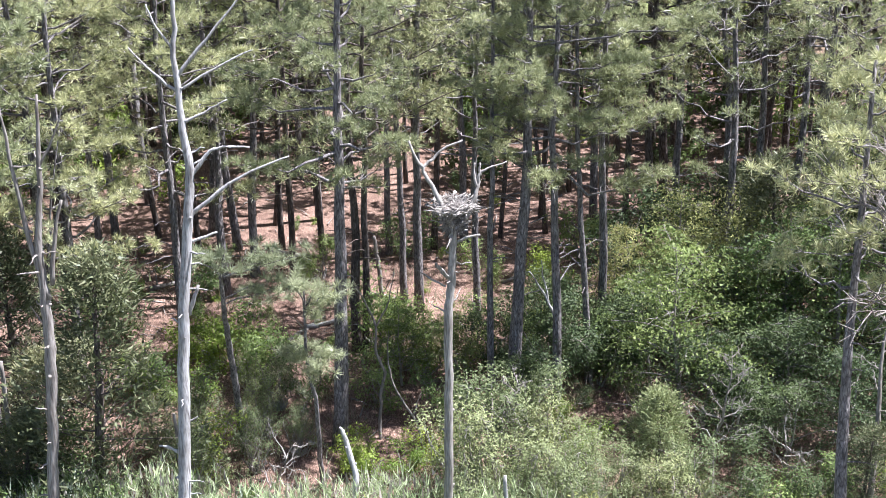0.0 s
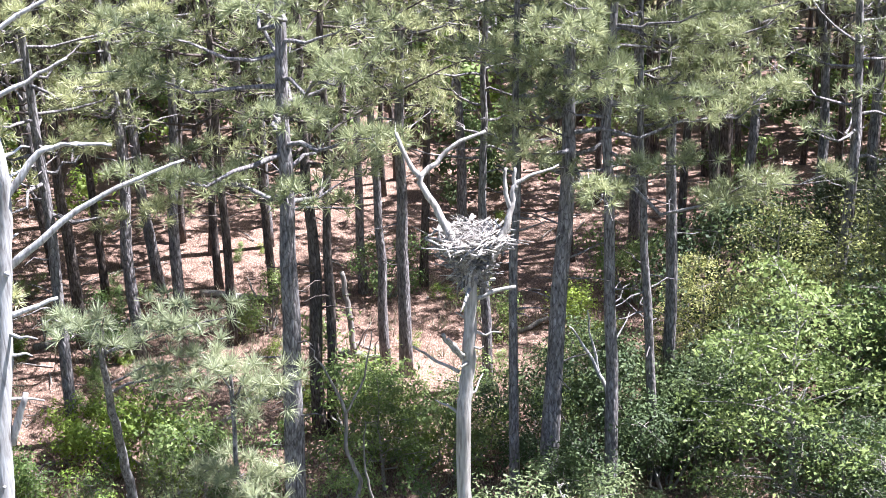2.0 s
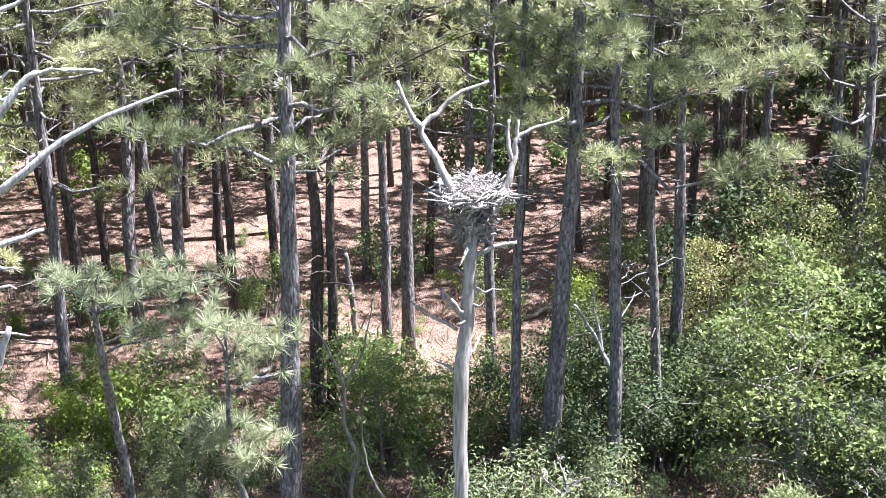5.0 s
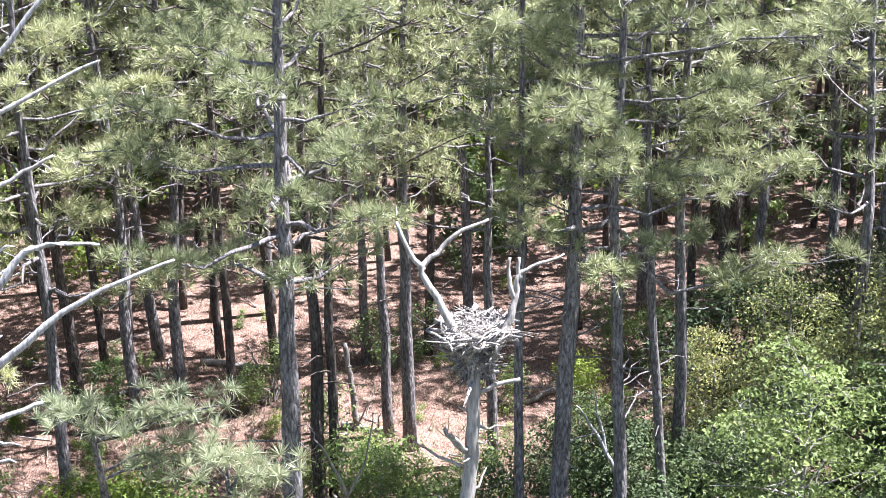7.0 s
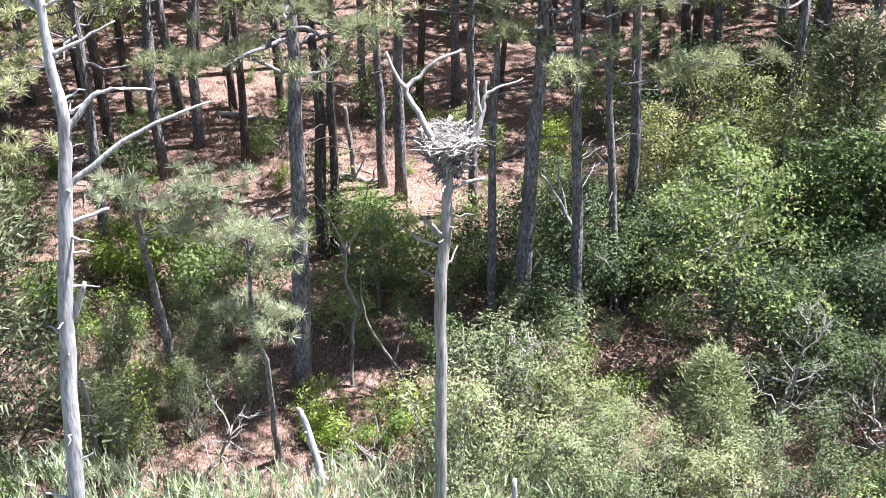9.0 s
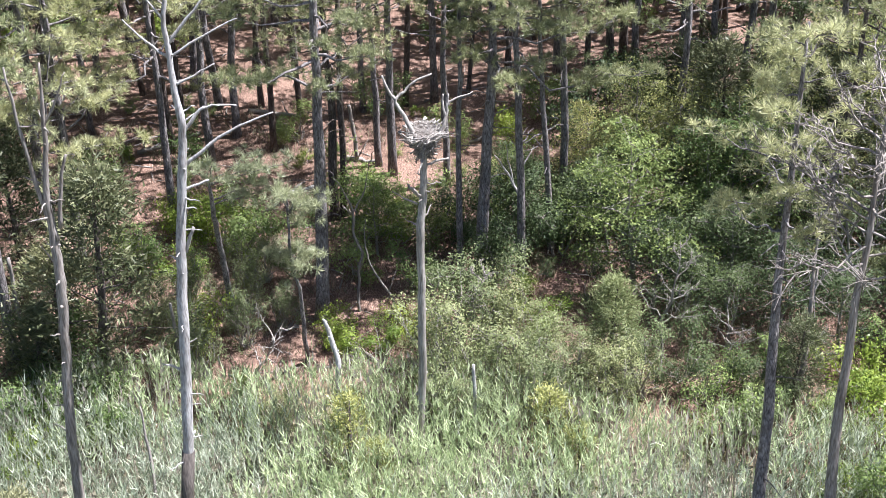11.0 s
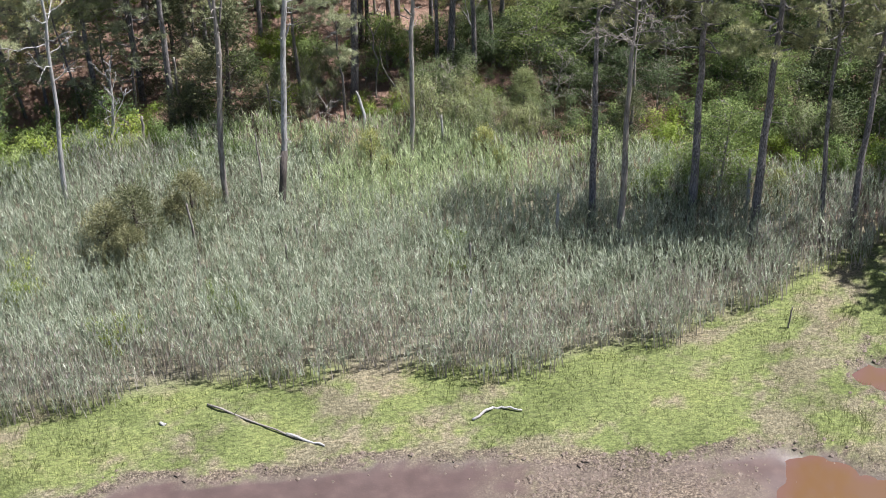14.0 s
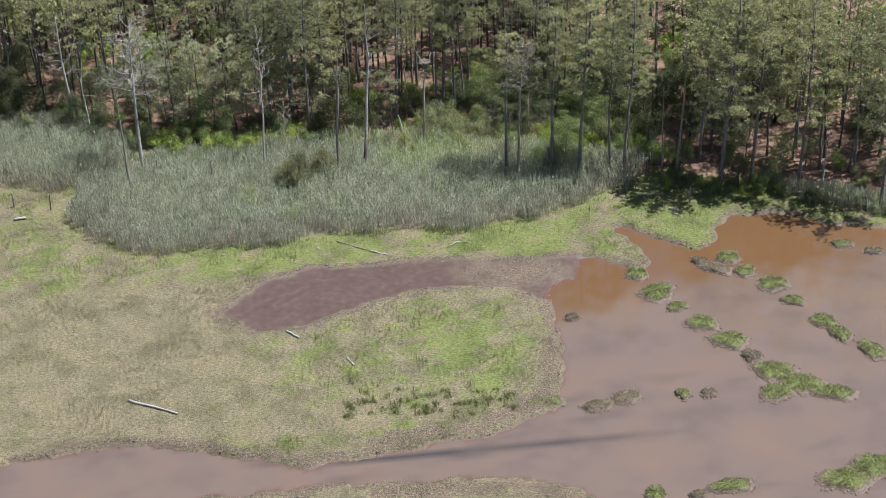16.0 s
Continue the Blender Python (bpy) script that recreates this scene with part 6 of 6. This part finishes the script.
MUDBANK = mud_material()
for q, (x, y, a, b, turn, g) in enumerate([
        (15.7, -25.0, 1.0, 0.95, 0, .9), (16.7, -28.0, 1.45, 1.3, 0.2, .85), (17.8, -30.3, 0.8, 0.7, 0, .85), (19.2, -32.8, 1.15, 1.15, 0, .8), (20.7, -35.4, 1.4, 1.2, 0.1, .8), (21.8, -37.7, 0.8, 0.8, 0, .1),
        (23.6, -23.7, 1.05, 0.9, -0.2, .8), (24.4, -26.0, 0.9, 0.9, 0, .7), (26.1, -28.2, 1.15, 1.2, -0.3, .7), (27.0, -30.8, 0.9, 0.7, -0.4, .4), (28.5, -34.0, 0.9, 1.2, 0.3, .7), (29.2, -35.8, 0.8, 1.1, 0.2, .6), (30.9, -38.3, 0.9, 1.3, 0.4, .6),
        (22.9, -39.8, 1.6, 1.2, -0.6, .85), (24.4, -41.6, 1.7, 1.3, -0.5, .85), (22.3, -42.4, 1.2, 1.1, 0.2, .75), (26.4, -43.0, 1.7, 0.9, -0.2, .8), (15.6, -41.6, 0.55, 0.6, 0, .6), (17.5, -41.8, 0.65, 0.55, 0, .1),
        (11.4, -41.4, 1.3, 0.75, 0.25, .15), (9.3, -42.1, 1.2, 0.7, 0.1, .25), (5.3, -41.1, 1.4, 1.1, 0.1, .8), (16.4, -52.2, 1.5, 0.8, 0.1, .5), (24.3, -52.6, 1.9, 1.3, 0.25, .85), (26.6, -51.6, 1.9, 1.2, 0.3, .85), (11.2, -52.3, 0.8, 0.8, 0, .85), (14.0, -52.8, 0.6, 0.4, 0, .05),
        (9.4, -30.5, 0.55, 0.5, 0, .05), (22.2, -25.2, 1.3, 0.8, -0.5, .02), (21.2, -24.0, 0.8, 0.6, -0.5, .02), (33.4, -23.1, 1.0, 0.6, -0.2, .6), (35.6, -24.6, 0.9, 0.5, -0.2, .3)]):
    islet(x, y, a, b, turn, 200 + q, g)


def mud_clods():
    """Crumbled clods of mud and dead stubble round the drained pool."""
    r = np.random.RandomState(9)
    m = 90000
    x, y = r.uniform(-40, 36, m), r.uniform(-57, -15, m)
    e = 0.45 * wave(x, y, 1.1, 1) + 0.22 * wave(x, y, 3.2, 2)
    pool, lagoon = inside(POOL, x, y) + e, inside(LAGOON, x, y) + e
    east = np.clip((x - 1) / 6, 0, 1) * (lagoon < 0.3)
    d = np.where(lagoon > -0.9, lagoon, pool)
    keep = (d > -0.9) & (lagoon < 0.5) & (r.uniform(0, 1, m) < np.exp(-np.abs(d + 0.1) / (0.3 + 1.1 * east * (d > 0))) * (0.5 + 0.5 * east) + 0.8 * (np.hypot((x - 5.6) / 4.6, (y + 23.4) / 2.3) < 1)) & (wave(x, y, 2.0, 14) > -0.3)
    x, y = x[keep], y[keep]
    z = land(x, y)[0]
    m = len(x)
    s = r.uniform(0.035, 0.115, m) * (1 + 0.3 * (np.hypot((x - 5.6) / 4.6, (y + 23.4) / 2.3) < 1))
    base = np.array([(1, 0, 0), (0, 1, 0), (-1, 0, 0), (0, -1, 0), (0, 0, 0.8)], float)
    v = base[None] * s[:, None, None] * r.uniform(0.6, 1.3, (m, 5, 1)) + np.stack([x, y, z - 0.01], 1)[:, None]
    f = np.array([(0, 1, 4), (1, 2, 4), (2, 3, 4), (3, 0, 4)])
    g = Geo().add(v.reshape(-1, 3), (f[None] + 5 * np.arange(m)[:, None, None]).reshape(-1, 3))
    tagged(new("mud_clods", g.mesh("mud_clods", MUDBANK)), "crumbled clods of dark mud round the drained pool", "mud", kind="stuff")


mud_clods()


# ---------------------------------------------------------------- fallen wood
def log(label, a, b, r0, r1, mat, seed, sag=0.0, name="fallen_log", twigs=0):
    r = np.random.RandomState(seed)
    a, b = np.array(a, float), np.array(b, float)
    t = thing(name, label, "log", at=a)
    k = 8
    p = bend((0, 0, 0), b - a, sag, k, r, 0.02)
    part("trunk", Geo().tube(p, np.linspace(r0, r1, k), 9, True, 0.08, r), mat, t, smooth=True)
    for q in range(twigs):
        c = p[r.randint(1, k - 1)]
        d = unit(r.normal(size=3) + np.array([0, 0, 0.6]))
        part("branch", Geo().tube(bend(c, c + d * r.uniform(0.3, 0.9), 0.03, 4, r, 0.03), np.linspace(r1 * 0.6, 0.006, 4), 5), mat, t, smooth=True)
    return t


def on_ground(x0, y0, x1, y1, r, lift=(0, 0)):
    return (x0, y0, floor_z(x0, y0) + r * 0.8 + lift[0]), (x1, y1, floor_z(x1, y1) + r * 0.8 + lift[1])


for q, (x0, y0, x1, y1, r0, r1, mat, sag, tw, lab) in enumerate([
        (-24.62, -36.8, -20.99, -38.9, 0.11, 0.06, WHITE_WOOD, 0, 0, "bleached driftwood log lying on dry marsh grass"),
        (-12.89, -29.4, -11.93, -30.52, 0.08, 0.07, WHITE_WOOD, 0, 0, "short bleached driftwood stick at the mud's edge"),
        (-8.27, -16.56, -4.9, -18.97, 0.045, 0.03, GREY_WOOD, 0, 1, "long grey driftwood pole on the marsh grass"),
        (-5.5, -18.55, -4.2, -19.33, 0.06, 0.04, WHITE_WOOD, 0, 0, "bleached end of a driftwood pole"),
        (1.1, -18.64, 1.9, -18.13, 0.05, 0.05, WHITE_WOOD, 0.05, 0, "bleached curved driftwood branch"),
        (1.9, -18.13, 2.9, -18.49, 0.05, 0.03, WHITE_WOOD, 0.03, 0, "bleached bent driftwood branch"),
        (-8.4, -33.67, -8.0, -34.77, 0.06, 0.05, WHITE_WOOD, 0, 0, "small pale stick in the grass"),
        (-2.2, 9.86, -1.0, 10.13, 0.07, 0.05, WHITE_WOOD, 0, 1, "pale fallen log on pine straw"),
        (-0.2, 11.61, 0.9, 11.26, 0.075, 0.05, GREY_WOOD, 0, 2, "broken fallen log under the pines"),
        (-3.0, 8.74, -1.6, 10.49, 0.06, 0.04, GREY_WOOD, 0, 2, "fallen branch on pine straw"),
        (-3.2, 15.38, -1.4, 14.67, 0.08, 0.05, GREY_WOOD, 0, 2, "old fallen trunk deep in the wood"),
        (-6.8, 13.11, -4.8, 14.13, 0.08, 0.05, GREY_WOOD, 0, 2, "old fallen trunk under the pines"),
        (3.8, 12.04, 5.8, 13.3, 0.06, 0.04, GREY_WOOD, 0, 2, "fallen branch in the wood"),
        (-0.05, 1.28, -1.5, 2.86, 0.06, 0.05, GREY_WOOD, 0.05, 3, "grey fallen trunk lying over brushwood"),
        (-0.6, 1.4, -1.2, 3.36, 0.04, 0.03, GREY_WOOD, 0.03, 3, "grey fallen branch in brushwood"),
        (20.5, -15.52, 21.4, -16.12, 0.07, 0.05, WHITE_WOOD, 0.1, 1, "bleached driftwood on the bank"),
        (18.3, -12.84, 19.5, -13.07, 0.09, 0.07, WHITE_WOOD, 0.1, 1, "bleached fallen log by the wood"),
        (32.0, -15.84, 33.4, -14.83, 0.1, 0.05, WHITE_WOOD, 0.2, 2, "bleached fallen trunk at the shore"),
        (-36.0, -8.48, -35.0, -8.35, 0.14, 0.1, WHITE_WOOD, 0.05, 0, "bleached driftwood block on the meadow"),
        (-9.95, -17.32, -9.75, -17.38, 0.06, 0.05, WHITE_WOOD, 0, 0, "chip of bleached driftwood at the reeds' foot"),
        (-17.9, -17.2, -17.7, -17.13, 0.06, 0.05, WHITE_WOOD, 0, 0, "chip of bleached driftwood at the reeds' foot"),
        (-19.3, -15.74, -19.0, -15.8, 0.07, 0.05, WHITE_WOOD, 0, 0, "chip of bleached driftwood at the reeds' foot"),
        (16.75, -20, 16.95, -19.94, 0.05, 0.05, WHITE_WOOD, 0, 0, "chip of bleached driftwood on the mud"),
        (20.6, -16.38, 21.0, -16.62, 0.09, 0.07, WHITE_WOOD, 0, 0, "block of bleached driftwood on the grass"),
        (-5.8, 2.06, -4.6, 1.34, 0.07, 0.04, WHITE_WOOD, 0.1, 3, "heap of bleached fallen branches")]):
    a, b = on_ground(x0, y0, x1, y1, r0)
    log(lab, a, b, r0, r1, mat, 300 + q, sag, twigs=tw)
stem("broken grey stump among the pines", [(0.13, 11.49, 1.05), (0.05, 11.54, 2.1), (-0.04, 11.59, 2.89)], [0.07, 0.06, 0.05], GREY_WOOD, 90, "tree_stump", cat="stump")


def leafy(ob, tips, seed, spread=0.42):
    """Limbs from the stem that end in flat shelves of long needles."""
    r = np.random.RandomState(seed)
    base = np.array(ob.matrix_basis.translation)
    green = Geo()
    for a, b in tips:
        a, b = np.array(a) - base, np.array(b) - base
        p = bend(a, b, 0.05, 6, r, 0.03)
        part("limb", Geo().tube(p, np.linspace(0.026, 0.008, 6), 5, False), BARK, ob, smooth=True)
        k = 12
        c = p[r.randint(3, 6, k)] + r.normal(size=(k, 3)) * np.array([spread, spread, 0.12]) * 0.62
        puffs(green, c, unit(r.normal(size=(k, 3)) * 0.4 + np.array([0, 0, 0.8])), 0.24, 60, 0.014, r)
    tagged(part("foliage", green, NEEDLE_YOUNG, ob), kind="stuff")


lean = stem("leaning young pine with flat shelves of long pale needles", [(-3.87, 3.68, 0.21), (-3.94, 3.38, 1.68), (-3.98, 2.93, 3.1), (-4.04, 2.38, 4.68), (-4.05, 1.78, 5.9), (-4.06, 1.48, 6.71)], [0.10, 0.09, 0.08, 0.068, 0.05, 0.025], BARK, 91, "leaning_pine", cat="pine tree")
P = (-4.06, 1.63, 6.3)
leafy(lean, [(P, (-4.61, 1.48, 6.98)), (P, (-3.9, 1.28, 7.11)), (P, (-3.28, 1.38, 6.98)), (P, (-2.79, 1.38, 6.93)), (P, (-2.19, 1.28, 6.91)), ((-4.06, 1.98, 5.63), (-2.98, 1.58, 6.15)), ((-4.06, 2.08, 5.44), (-2.39, 1.48, 6.08))], 93)
lean = stem("leaning slim pine with tufts of long pale needles", [(-1.98, 1.86, -0.11), (-2.03, 1.51, 1.38), (-2.04, 1.11, 2.94), (-2.2, 0.76, 4.61), (-2.19, 0.56, 6.45)], [0.065, 0.06, 0.05, 0.04, 0.02], BARK, 92, "leaning_pine", cat="pine tree")
Q = (-2.2, 0.64, 5.83)
leafy(lean, [(Q, (-2.35, 0.56, 6.61)), (Q, (-1.93, 0.46, 6.48)), (Q, (-1.57, 0.56, 6.3)), (Q, (-1.79, 0.46, 5.9)), ((-2.2, 0.76, 4.61), (-2.69, 0.46, 4.88)), ((-2.2, 0.76, 4.51), (-2.16, 0.36, 4.82)), ((-2.17, 0.81, 4.43), (-1.64, 0.46, 4.8)), ((-2.11, 0.96, 3.87), (-2.08, 0.46, 4.29))], 94, 0.34)
bare_tree("dead bush with bare crooked twigs", (-3.6, 1.23, 0.38), (-2.6, 1.33, 2.08), 0.04, 42, 0.15, 9, 1.2, TWIG, 5, "dead_shrub")
bare_tree("bare grey twigs standing in a wax myrtle", (2.3, 0.58, 0.29), (2.7, 0.48, 3.89), 0.035, 47, 0.45, 12, 0.8, TWIG, 5, "dead_shrub", rise=0.8)
bare_tree("bare dead shrub at the edge of the wood", (7.2, 0.04, 0.25), (7.6, 0.34, 4.25), 0.05, 48, 0.35, 14, 1.0, GREY_WOOD, 5, "dead_shrub", rise=0.6)
bare_tree("heap of grey brushwood", (-0.4, 1.28, 0.25), (-1, 1.68, 0.85), 0.03, 45, 0.05, 16, 1.2, GREY_WOOD, 6, "dead_shrub", rise=0.1)
bare_tree("heap of pale brushwood", (0.3, 0.79, 0.21), (-0.3, 0.99, 0.71), 0.03, 46, 0.05, 16, 1.1, TWIG, 6, "dead_shrub", rise=0.1)
bare_tree("dead bush with fine grey twigs", (8.6, -0.44, 0.25), (8.8, -0.24, 2.25), 0.03, 43, 0.2, 12, 1.1, GREY_WOOD, 6, "dead_shrub")
bare_tree("grey dead bush at the foot of a cedar", (-12.4, -9.36, 0), (-12.3, -9.26, 1.2), 0.03, 44, 0.1, 16, 0.9, WHITE_WOOD, 6, "dead_shrub")


# ---------------------------------------------------------------- the whole place at its true size
for ob in list(scene.objects):
    if ob.parent is None and ob.type in {'MESH', 'EMPTY'}:
        ob.matrix_basis = Matrix.Scale(SIZE, 4) @ ob.matrix_basis
